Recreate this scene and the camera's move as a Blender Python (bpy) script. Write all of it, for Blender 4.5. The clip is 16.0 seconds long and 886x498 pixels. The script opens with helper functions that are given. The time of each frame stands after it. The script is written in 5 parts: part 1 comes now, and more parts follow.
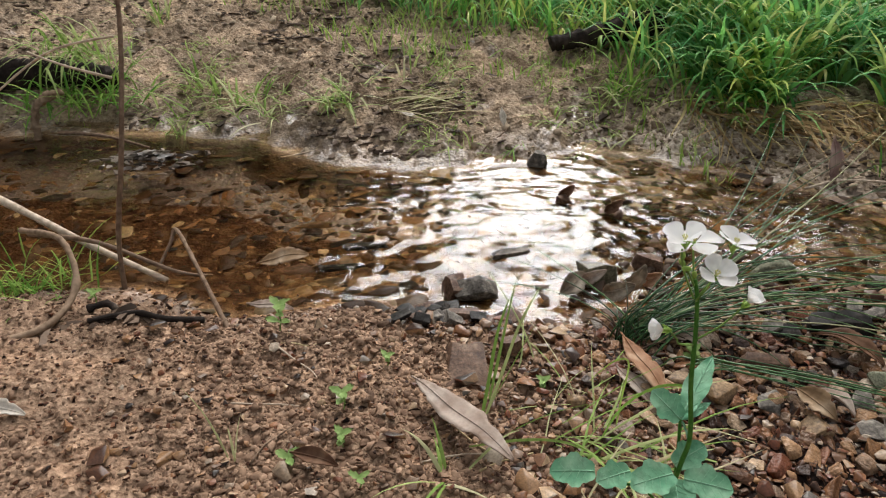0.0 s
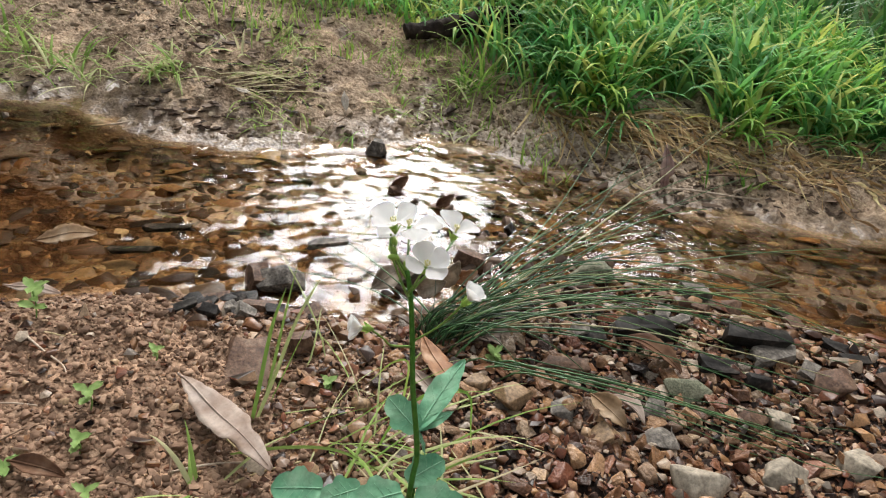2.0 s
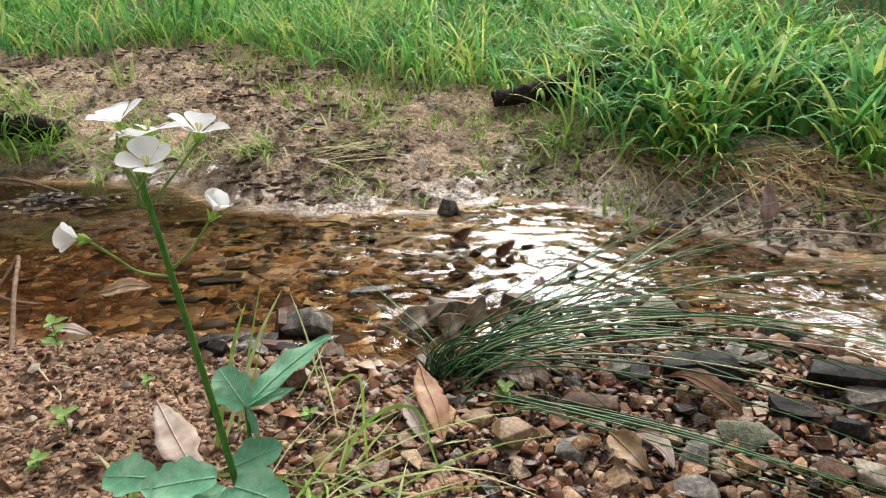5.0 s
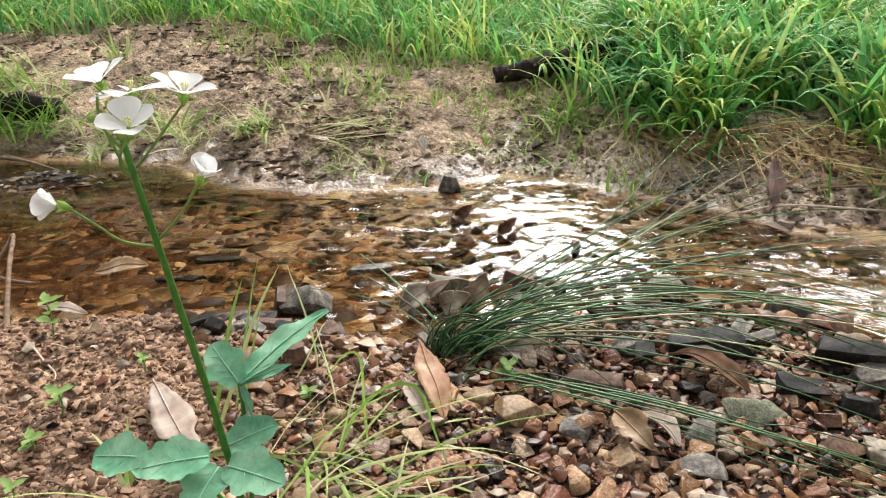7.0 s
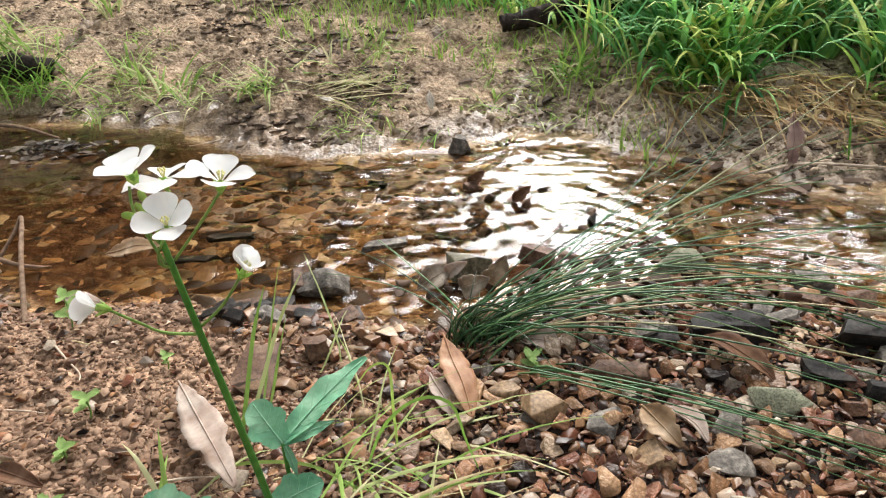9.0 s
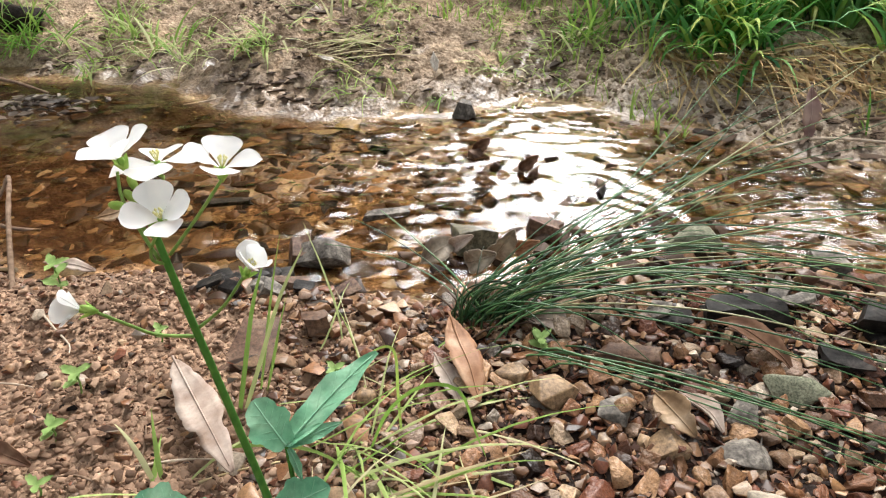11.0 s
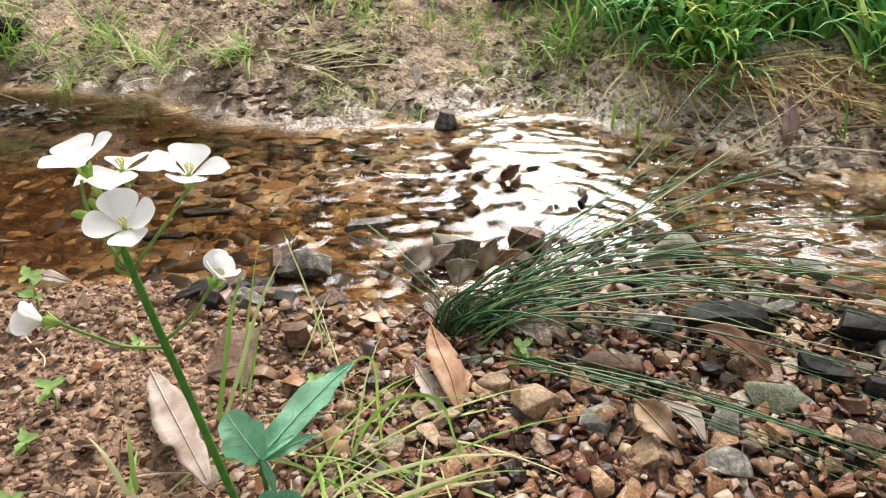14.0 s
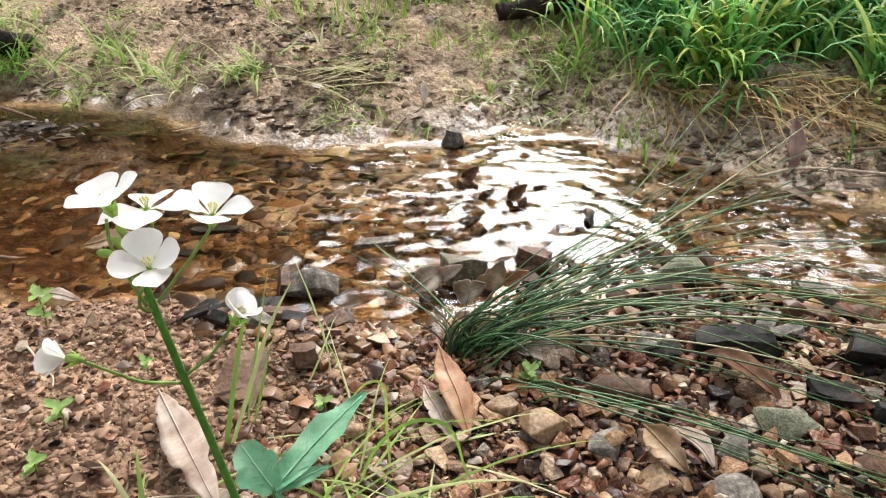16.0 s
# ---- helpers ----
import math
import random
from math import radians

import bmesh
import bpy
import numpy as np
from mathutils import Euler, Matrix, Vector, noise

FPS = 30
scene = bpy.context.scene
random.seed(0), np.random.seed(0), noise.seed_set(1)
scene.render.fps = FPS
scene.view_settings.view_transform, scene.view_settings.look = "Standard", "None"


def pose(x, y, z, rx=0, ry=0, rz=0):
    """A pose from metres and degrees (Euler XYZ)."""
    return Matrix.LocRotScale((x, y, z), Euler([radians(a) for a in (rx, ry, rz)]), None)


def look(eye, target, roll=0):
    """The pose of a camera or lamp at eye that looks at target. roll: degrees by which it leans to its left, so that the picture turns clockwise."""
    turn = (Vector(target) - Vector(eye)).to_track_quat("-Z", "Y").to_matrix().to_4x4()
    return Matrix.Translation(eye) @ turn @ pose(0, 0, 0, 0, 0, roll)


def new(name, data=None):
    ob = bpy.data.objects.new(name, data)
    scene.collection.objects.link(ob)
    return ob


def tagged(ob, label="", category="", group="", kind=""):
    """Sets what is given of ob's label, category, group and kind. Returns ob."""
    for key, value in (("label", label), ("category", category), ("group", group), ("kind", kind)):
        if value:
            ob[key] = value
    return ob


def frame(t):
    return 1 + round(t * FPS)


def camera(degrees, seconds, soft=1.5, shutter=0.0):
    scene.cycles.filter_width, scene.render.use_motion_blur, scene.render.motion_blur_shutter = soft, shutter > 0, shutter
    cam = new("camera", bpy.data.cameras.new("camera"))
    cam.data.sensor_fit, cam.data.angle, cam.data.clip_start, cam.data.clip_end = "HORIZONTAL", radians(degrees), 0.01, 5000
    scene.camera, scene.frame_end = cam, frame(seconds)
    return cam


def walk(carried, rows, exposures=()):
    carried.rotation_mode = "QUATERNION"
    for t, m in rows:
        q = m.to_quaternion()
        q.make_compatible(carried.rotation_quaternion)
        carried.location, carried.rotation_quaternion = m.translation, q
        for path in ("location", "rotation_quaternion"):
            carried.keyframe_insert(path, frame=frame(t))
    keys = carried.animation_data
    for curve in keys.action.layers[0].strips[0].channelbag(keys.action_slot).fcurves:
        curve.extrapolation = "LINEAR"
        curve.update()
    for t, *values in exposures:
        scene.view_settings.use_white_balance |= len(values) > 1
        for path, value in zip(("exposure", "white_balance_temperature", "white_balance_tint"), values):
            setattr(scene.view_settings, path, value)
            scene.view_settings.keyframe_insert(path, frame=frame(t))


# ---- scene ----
cam = camera(63.2, 16.0, 1.2)
METRES, EYE, TILT, LEAN, TURN = 0.4, 0.43, -30.0, 0.0, 0.0
ROWS = [
    (0.0, 0.0, 0.0, 0.0, 0.0, 0.0, -0.0),
    (0.5, 0.0413, 0.031, -0.0101, -1.81, 1.33, -1.45),
    (1.0, 0.12, 0.0538, 0.0042, -3.57, 1.91, -1.79),
    (1.5, 0.1787, 0.0852, 0.0255, -8.68, 1.45, -1.97),
    (2.0, 0.1969, 0.1145, -0.0104, -9.13, -0.07, -2.8),
    (2.5, 0.3501, 0.1546, -0.034, -3.03, -0.6, -3.49),
    (3.0, 0.4421, 0.1888, -0.0674, 1.14, 1.96, -4.24),
    (3.5, 0.5009, 0.2032, -0.1221, 4.46, 5.69, -4.12),
    (4.0, 0.5554, 0.2172, -0.1447, 5.0, 8.11, -2.54),
    (6.5, 0.561, 0.2603, -0.1673, 4.88, 7.24, -1.44),
    (7.0, 0.5574, 0.2691, -0.1667, 5.0, 6.46, -1.57),
    (7.5, 0.5482, 0.2839, -0.138, 4.69, 4.35, -1.49),
    (8.0, 0.542, 0.285, -0.11, 4.26, 2.98, -1.51),
    (8.5, 0.5288, 0.2767, -0.0738, 4.85, 1.77, -0.56),
    (9.0, 0.5158, 0.2807, -0.05, 5.12, 0.84, -0.23),
    (11.5, 0.4861, 0.3422, -0.0231, 4.4, -2.49, -1.74),
    (12.0, 0.4879, 0.3405, -0.0225, 4.04, -2.34, -1.81),
    (12.5, 0.4923, 0.333, -0.0158, 3.81, -1.9, -1.61),
    (13.0, 0.4927, 0.3288, -0.0158, 3.68, -1.46, -1.52),
    (13.5, 0.4971, 0.3348, -0.0206, 3.59, -1.31, -1.39),
    (14.0, 0.4959, 0.3437, -0.0258, 3.56, -1.45, -1.17),
    (14.5, 0.4929, 0.3442, -0.0218, 3.56, -1.33, -1.31),
    (15.0, 0.4909, 0.3419, -0.0177, 3.63, -1.08, -1.47),
    (15.5, 0.4874, 0.3409, -0.0125, 3.75, -0.8, -1.43),
    (16.0, 0.4847, 0.34, -0.0091, 3.77, -0.45, -1.55),
]
walk(cam, [(t, pose(0, 0, EYE, TILT, LEAN, TURN) @ pose(METRES * x, METRES * y, METRES * z, 90 + pitch, roll, yaw)) for t, x, y, z, yaw, pitch, roll in ROWS], exposures=[(0.0, 2.08), (1.5, 2.01), (2.0, 2.36), (3.0, 2.50), (4.0, 2.45), (7.0, 2.78), (9.0, 2.76), (12.0, 2.83), (16.0, 2.82)])

# ---- world, sun, exposure ----
SUN_EL, SUN_AZ = 41.0, 7.2
world = bpy.data.worlds.new("overcast_sky")
scene.world = world
world.use_nodes = True
wn, wl = world.node_tree.nodes, world.node_tree.links
sky = wn.new("ShaderNodeTexSky")
sky.sky_type, sky.sun_disc = "NISHITA", False
sky.sun_elevation, sky.sun_rotation = radians(SUN_EL), radians(SUN_AZ)
sky.air_density, sky.dust_density, sky.ozone_density = 1.0, 3.0, 1.0
pale = wn.new("ShaderNodeHueSaturation")
pale.inputs["Saturation"].default_value = 0.17
wl.new(sky.outputs[0], pale.inputs["Color"])
wl.new(pale.outputs[0], wn["Background"].inputs["Color"])
wn["Background"].inputs["Strength"].default_value = 0.056
sun_data = bpy.data.lights.new("sun", "SUN")
sun_data.energy, sun_data.angle, sun_data.color = 1.50, radians(56), (1.0, 0.98, 0.95)
sun = new("sun", sun_data)
sun.matrix_world = look((0, 0, 20), (-math.sin(radians(SUN_AZ)) * 20 / math.tan(radians(SUN_EL)), -math.cos(radians(SUN_AZ)) * 20 / math.tan(radians(SUN_EL)), 0))


# ---- noise on arrays ----
def hash2(i, j, s):
    n = (i.astype(np.int64) * 374761393 + j.astype(np.int64) * 668265263 + s * 974634777) & 0xFFFFFFFF
    n = ((n ^ (n >> 13)) * 1274126177) & 0xFFFFFFFF
    return ((n ^ (n >> 16)) & 0xFFFF) / 65535.0


def vnoise(x, y, scale, s=0):
    """Smooth value noise, 0 to 1, with cells of that size in metres."""
    x, y = np.asarray(x, float) / scale, np.asarray(y, float) / scale
    i, j = np.floor(x), np.floor(y)
    u, v = x - i, y - j
    u, v = u * u * (3 - 2 * u), v * v * (3 - 2 * v)
    a, b, c, d = hash2(i, j, s), hash2(i + 1, j, s), hash2(i, j + 1, s), hash2(i + 1, j + 1, s)
    return (a * (1 - u) + b * u) * (1 - v) + (c * (1 - u) + d * u) * v


def fbm(x, y, scale, octaves=3, s=0):
    return sum(vnoise(x, y, scale / 2 ** k, s + k) * 0.5 ** k for k in range(octaves)) / sum(0.5 ** k for k in range(octaves))


def step(a, b, v):
    v = np.clip((v - a) / (b - a), 0, 1)
    return v * v * (3 - 2 * v)


# ---- the lie of the land ----
def near_shore(x):
    return np.interp(x, (-3, -0.6, -0.45, -0.33, -0.21, -0.13, -0.05, 0.07, 0.14, 0.20, 0.26, 0.337, 0.397, 0.453, 0.49, 0.53, 0.8, 3),
                     (0.7, 0.66, 0.635, 0.66, 0.60, 0.618, 0.615, 0.585, 0.585, 0.61, 0.63, 0.65, 0.672, 0.66, 0.635, 0.60, 0.54, 0.5)) + 0.016 * (vnoise(x, x * 0, 0.04, 3) - 0.5)


def far_shore(x):
    return np.interp(x, (-3, -1, -0.72, -0.5, -0.31, -0.156, 0, 0.13, 0.20, 0.31, 0.35, 0.457, 0.55, 0.624, 0.8, 1.2, 3),
                     (1.2, 1.13, 1.118, 1.12, 1.10, 1.0, 0.99, 1.01, 1.055, 1.05, 0.995, 0.955, 0.88, 0.85, 0.82, 0.79, 0.7)) + 0.02 * (vnoise(x, x * 0, 0.05, 4) - 0.5)


def grass_edge(x):
    return np.interp(x, (-4, -0.83, -0.65, -0.42, -0.17, 0, 0.15, 0.27, 0.33, 0.38, 0.43, 0.5, 0.64, 0.8, 1.2, 3),
                     (1.5, 1.68, 1.78, 1.80, 1.50, 1.45, 1.40, 1.34, 1.24, 1.14, 1.08, 1.05, 1.02, 0.985, 0.93, 0.9))


def ground_z(x, y):
    x, y = np.asarray(x, float), np.asarray(y, float)
    sn, sf = near_shore(x), far_shore(x)
    high = np.interp(x, (-0.5, 0.25, 0.42, 0.7), (0.022, 0.018, 0.008, 0.006))
    dn, df = sn - y, y - sf
    near = high * (1 - np.exp(-np.maximum(dn, 0) / 0.035)) + 0.012 * np.maximum(dn - 0.3, 0)
    far = np.interp(df, (0, 0.03, 0.06, 0.1, 0.2, 0.3, 0.6, 1.2, 3, 10, 30), (-0.002, 0.003, 0.012, 0.028, 0.06, 0.082, 0.13, 0.2, 0.36, 0.7, 1.0)) * np.interp(x, (0.2, 0.45), (1.0, 1.1))
    inside = np.minimum(-dn, -df)
    deep = np.interp(x, (-0.4, -0.1, 0.15, 0.36, 0.45), (0.055, 0.04, 0.016, 0.016, 0.034))
    bed = -deep * step(0, 0.11, inside)
    z = np.where(dn > 0, near, np.where(df > 0, far, bed))
    rough = step(-0.02, 0.03, np.maximum(dn, df))
    z = z + rough * np.where(df > 0, 0.030, 0.010) * (fbm(x, y, 0.09, 3, 11) - 0.5)
    z = z + (0.3 + 0.7 * rough) * np.where(df > 0, 0.027, 0.009) * (fbm(x, y, np.where(df > 0, 0.03, 0.022), 3, 21) - 0.5)
    crumb = step(0.45, 0.75, vnoise(x, y, 0.008, 31)) * (0.4 + vnoise(x, y, 0.03, 32))
    return z + rough * 0.0048 * crumb * step(-0.02, 0.03, np.maximum(dn, df))


def gz(x, y):
    return float(ground_z(np.array([x]), np.array([y]))[0])


# ---- materials ----
def material(name, build):
    m = bpy.data.materials.new(name)
    m.use_nodes = True
    build(m.node_tree.nodes, m.node_tree.links, m.node_tree.nodes["Principled BSDF"])
    return m


def add(nodes, kind, **values):
    n = nodes.new(kind)
    for k, v in values.items():
        n.inputs[k.replace("_", " ")].default_value = v
    return n


def ramp(nodes, stops):
    n = nodes.new("ShaderNodeValToRGB")
    e = n.color_ramp.elements
    while len(e) < len(stops):
        e.new(0.5)
    for el, (p, c) in zip(e, stops):
        el.position, el.color = p, (*c, 1)
    return n


def mixer(nodes, links, kind, fac, a, b):
    n = nodes.new("ShaderNodeMix")
    n.data_type, n.blend_type = "RGBA", kind
    for sock, v in ((n.inputs[0], fac), (n.inputs[6], a), (n.inputs[7], b)):
        if isinstance(v, (int, float)):
            sock.default_value = v
        elif isinstance(v, tuple):
            sock.default_value = (*v, 1)
        else:
            links.new(v, sock)
    return n.outputs[2]


def grain(nodes, links, bsdf, scale, strength, distance, detail=6.0, kind="ShaderNodeTexNoise"):
    co = nodes.new("ShaderNodeTexCoord")
    tex = add(nodes, kind, Scale=scale)
    if kind == "ShaderNodeTexNoise":
        tex.inputs["Detail"].default_value = detail
    links.new(co.outputs["Object"], tex.inputs["Vector"])
    bump = add(nodes, "ShaderNodeBump", Strength=strength, Distance=distance)
    links.new(tex.outputs[0], bump.inputs["Height"])
    links.new(bump.outputs[0], bsdf.inputs["Normal"])
    return tex, co


def plain(name, stops, rough=0.6, scale=60.0, bump=0.3, dist=0.001, source="noise", spread=0.5, lucent=0.0, spec=0.08, drift=0.0, mott=0.0):
    """Colour from a ramp run by noise ("noise"), by the object's random number ("object") or the island's ("island"), with grain over it."""
    def build(nodes, links, b):
        tex, co = grain(nodes, links, b, scale, bump, dist)
        r = ramp(nodes, stops)
        if source == "noise":
            links.new(tex.outputs[0], r.inputs[0])
            col = r.outputs[0]
        else:
            src = nodes.new("ShaderNodeObjectInfo").outputs["Random"] if source == "object" else nodes.new("ShaderNodeNewGeometry").outputs["Random Per Island"]
            links.new(src, r.inputs[0])
            g = ramp(nodes, ((0.25, (1 - spread,) * 3), (0.75, (1 + spread * 0.4,) * 3)))
            links.new(tex.outputs[0], g.inputs[0])
            col = mixer(nodes, links, "MULTIPLY", 1.0, r.outputs[0], g.outputs[0])
        speck = add(nodes, "ShaderNodeTexNoise", Scale=scale * 4.3, Detail=4.0, Roughness=0.7)
        links.new(co.outputs["Object"], speck.inputs["Vector"])
        mottle = ramp(nodes, ((0.34, (1 - 0.6 * mott,) * 3), (0.5, (1, 1, 1)), (0.68, (1 + 0.5 * mott, 1 + 0.48 * mott, 1 + 0.44 * mott))))
        links.new(speck.outputs[0], mottle.inputs[0])
        if mott:
            col = mixer(nodes, links, "MULTIPLY", 1.0, col, mottle.outputs[0])
        if drift:
            far = add(nodes, "ShaderNodeTexNoise", Scale=drift, Detail=3.0)
            links.new(co.outputs["Object"], far.inputs["Vector"])
            shade = ramp(nodes, ((0.35, (0.62, 0.78, 0.95)), (0.5, (0.95, 0.98, 1.0)), (0.65, (1.18, 1.15, 0.95))))
            links.new(far.outputs[0], shade.inputs[0])
            col = mixer(nodes, links, "MULTIPLY", 1.0, col, shade.outputs[0])
        links.new(col, b.inputs["Base Color"])
        b.inputs["Roughness"].default_value = rough
        b.inputs["Specular IOR Level"].default_value = spec
        if lucent:
            t = nodes.new("ShaderNodeBsdfTranslucent")
            links.new(col, t.inputs["Color"])
            mx = nodes.new("ShaderNodeMixShader")
            mx.inputs[0].default_value = lucent
            links.new(b.outputs[0], mx.inputs[1])
            links.new(t.outputs[0], mx.inputs[2])
            links.new(mx.outputs[0], nodes["Material Output"].inputs["Surface"])
    return material(name, build)


def soil(nodes, links, b):
    co = nodes.new("ShaderNodeTexCoord")
    big = add(nodes, "ShaderNodeTexNoise", Scale=13.0, Detail=7.0, Roughness=0.6)
    fine = add(nodes, "ShaderNodeTexNoise", Scale=140.0, Detail=8.0, Roughness=0.65)
    lump = add(nodes, "ShaderNodeTexVoronoi", Scale=190.0)
    for t in (big, fine, lump):
        links.new(co.outputs["Object"], t.inputs["Vector"])
    bank = nodes.new("ShaderNodeAttribute")
    bank.attribute_name = "bank"
    wet = nodes.new("ShaderNodeAttribute")
    wet.attribute_name = "wet"
    silt = nodes.new("ShaderNodeAttribute")
    silt.attribute_name = "silt"
    near = ramp(nodes, ((0.34, (0.10, 0.064, 0.044)), (0.45, (0.25, 0.163, 0.112)), (0.64, (0.44, 0.31, 0.22))))
    far = ramp(nodes, ((0.32, (0.15, 0.108, 0.076)), (0.48, (0.35, 0.262, 0.187)), (0.68, (0.56, 0.45, 0.335))))
    for r in (near, far):
        links.new(fine.outputs[0], r.inputs[0])
    col = mixer(nodes, links, "MIX", bank.outputs["Fac"], near.outputs[0], far.outputs[0])
    patch = ramp(nodes, ((0.36, (0.40, 0.36, 0.32)), (0.5, (0.88, 0.86, 0.83)), (0.62, (1.25, 1.17, 1.08))))
    links.new(big.outputs[0], patch.inputs[0])
    col = mixer(nodes, links, "MULTIPLY", 0.9, col, patch.outputs[0])
    # pale mud below the grass clump, lightened further against the clump's shade
    dry = nodes.new("ShaderNodeAttribute")
    dry.attribute_name = "dry"
    pale = ramp(nodes, ((0.36, (0.20, 0.15, 0.11)), (0.5, (0.54, 0.45, 0.36)), (0.64, (0.74, 0.65, 0.54))))
    links.new(fine.outputs[0], pale.inputs[0])
    col = mixer(nodes, links, "MIX", dry.outputs["Fac"], col, pale.outputs[0])
    col = mixer(nodes, links, "MULTIPLY", wet.outputs["Fac"], col, (0.58, 0.55, 0.52))
    turf = nodes.new("ShaderNodeAttribute")
    turf.attribute_name = "turf"
    moss = ramp(nodes, ((0.36, (0.03, 0.032, 0.014)), (0.5, (0.065, 0.095, 0.028)), (0.64, (0.12, 0.15, 0.05))))
    links.new(fine.outputs[0], moss.inputs[0])
    col = mixer(nodes, links, "MIX", turf.outputs["Fac"], col, moss.outputs[0])
    # near-black ground between gravel stones: the shade of the gaps put into colour
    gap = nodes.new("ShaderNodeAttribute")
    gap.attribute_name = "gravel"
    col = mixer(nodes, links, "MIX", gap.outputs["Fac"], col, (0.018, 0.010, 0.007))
    mud = add(nodes, "ShaderNodeTexNoise", Scale=38.0, Detail=6.0, Roughness=0.6)
    links.new(co.outputs["Object"], mud.inputs["Vector"])
    amber = ramp(nodes, ((0.36, (0.016, 0.009, 0.005)), (0.5, (0.095, 0.048, 0.020)), (0.6, (0.19, 0.11, 0.046)), (0.72, (0.27, 0.185, 0.09))))
    links.new(mud.outputs[0], amber.inputs[0])
    # bed darker at left and right: deep water and dark reflections put into colour
    pool = nodes.new("ShaderNodeAttribute")
    pool.attribute_name = "pool"
    dark_bed = mixer(nodes, links, "MIX", pool.outputs["Fac"], amber.outputs[0], (0.030, 0.010, 0.004))
    col = mixer(nodes, links, "MIX", silt.outputs["Fac"], col, dark_bed)
    links.new(col, b.inputs["Base Color"])
    rough = nodes.new("ShaderNodeMapRange")
    rough.inputs["To Min"].default_value, rough.inputs["To Max"].default_value = 0.9, 0.30
    b.inputs["Specular IOR Level"].default_value = 0.3
    links.new(wet.outputs["Fac"], rough.inputs["Value"])
    links.new(rough.outputs[0], b.inputs["Roughness"])
    sheen = nodes.new("ShaderNodeMapRange")
    sheen.inputs["To Min"].default_value, sheen.inputs["To Max"].default_value = 0.05, 0.6
    links.new(wet.outputs["Fac"], sheen.inputs["Value"])
    links.new(sheen.outputs[0], b.inputs["Specular IOR Level"])
    total = nodes.new("ShaderNodeMath")
    total.operation = "ADD"
    links.new(fine.outputs[0], total.inputs[0])
    links.new(lump.outputs["Distance"], total.inputs[1])
    bump = add(nodes, "ShaderNodeBump", Strength=0.7, Distance=0.004)
    links.new(total.outputs[0], bump.inputs["Height"])
    smooth = nodes.new("ShaderNodeMapRange")
    smooth.inputs["To Min"].default_value, smooth.inputs["To Max"].default_value = 0.7, 0.3
    links.new(wet.outputs["Fac"], smooth.inputs["Value"])
    links.new(smooth.outputs[0], bump.inputs["Strength"])
    links.new(bump.outputs[0], b.inputs["Normal"])


def water_build(nodes, links, b):
    b.inputs["Base Color"].default_value = (0.87, 0.74, 0.52, 1)
    b.inputs["Transmission Weight"].default_value = 1.0
    b.inputs["Roughness"].default_value = 0.02
    b.inputs["IOR"].default_value = 1.33
    grain(nodes, links, b, 75.0, 0.2, 0.002, 3.0)


STONES = ((0.0, (0.016, 0.010, 0.008)), (0.11, (0.05, 0.026, 0.017)), (0.21, (0.15, 0.052, 0.027)), (0.31, (0.23, 0.115, 0.052)), (0.40, (0.075, 0.034, 0.021)), (0.50, (0.32, 0.17, 0.075)), (0.58, (0.15, 0.098, 0.068)), (0.66, (0.37, 0.215, 0.112)), (0.74, (0.20, 0.070, 0.035)), (0.82, (0.26, 0.195, 0.14)), (0.90, (0.42, 0.28, 0.165)), (0.95, (0.10, 0.083, 0.07)), (1.0, (0.55, 0.44, 0.33)))
M_SOIL = material("damp_soil", soil)
M_WATER = material("stream_water", water_build)
M_PEBBLE = plain("pebble_stone", STONES, 0.34, 1.6, 0.3, 0.03, "object", 0.35, spec=0.25, mott=0.6)
M_GRAVEL = plain("gravel_stone", STONES, 0.36, 150, 0.3, 0.0005, "island", 0.35, spec=0.25, mott=0.6)
# grit between the stones, darkened so its colour carries the gaps' shade
M_GRIT = plain("shade_dark_grit", ((0.0, (0.008, 0.005, 0.004)), (0.4, (0.036, 0.015, 0.009)), (0.72, (0.13, 0.052, 0.028)), (1.0, (0.32, 0.18, 0.105))), 0.6, 200, 0.3, 0.0005, "island", 0.25)
M_CRUMB = plain("soil_crumbs", ((0.0, (0.105, 0.061, 0.038)), (0.5, (0.235, 0.143, 0.092)), (1.0, (0.383, 0.250, 0.166))), 0.75, 300, 0.7, 0.001, "island", 0.35, spec=0.15)
M_CLOD = plain("mud_clods", ((0.0, (0.14, 0.10, 0.068)), (0.5, (0.28, 0.21, 0.145)), (1.0, (0.46, 0.37, 0.265))), 0.9, 200, 0.7, 0.001, "island", 0.3, spec=0.15)
M_BED = plain("silted_stone", ((0.0, (0.013, 0.007, 0.004)), (0.3, (0.049, 0.022, 0.008)), (0.5, (0.107, 0.047, 0.016)), (0.65, (0.061, 0.036, 0.018)), (0.8, (0.189, 0.092, 0.031)), (0.92, (0.131, 0.090, 0.046)), (1.0, (0.295, 0.199, 0.100))), 0.4, 120, 0.4, 0.001, "island", 0.4, mott=0.5)
M_BROWNSTONE = plain("brown_stone", ((0.3, (0.065, 0.035, 0.023)), (0.55, (0.133, 0.078, 0.051)), (0.75, (0.206, 0.137, 0.092))), 0.6, 90, 0.8, 0.002, spec=0.2, mott=0.8)
M_GREYSTONE = plain("grey_slate", ((0.3, (0.063, 0.055, 0.048)), (0.52, (0.140, 0.123, 0.105)), (0.72, (0.294, 0.262, 0.224))), 0.6, 110, 0.7, 0.0015, spec=0.08, mott=0.8)
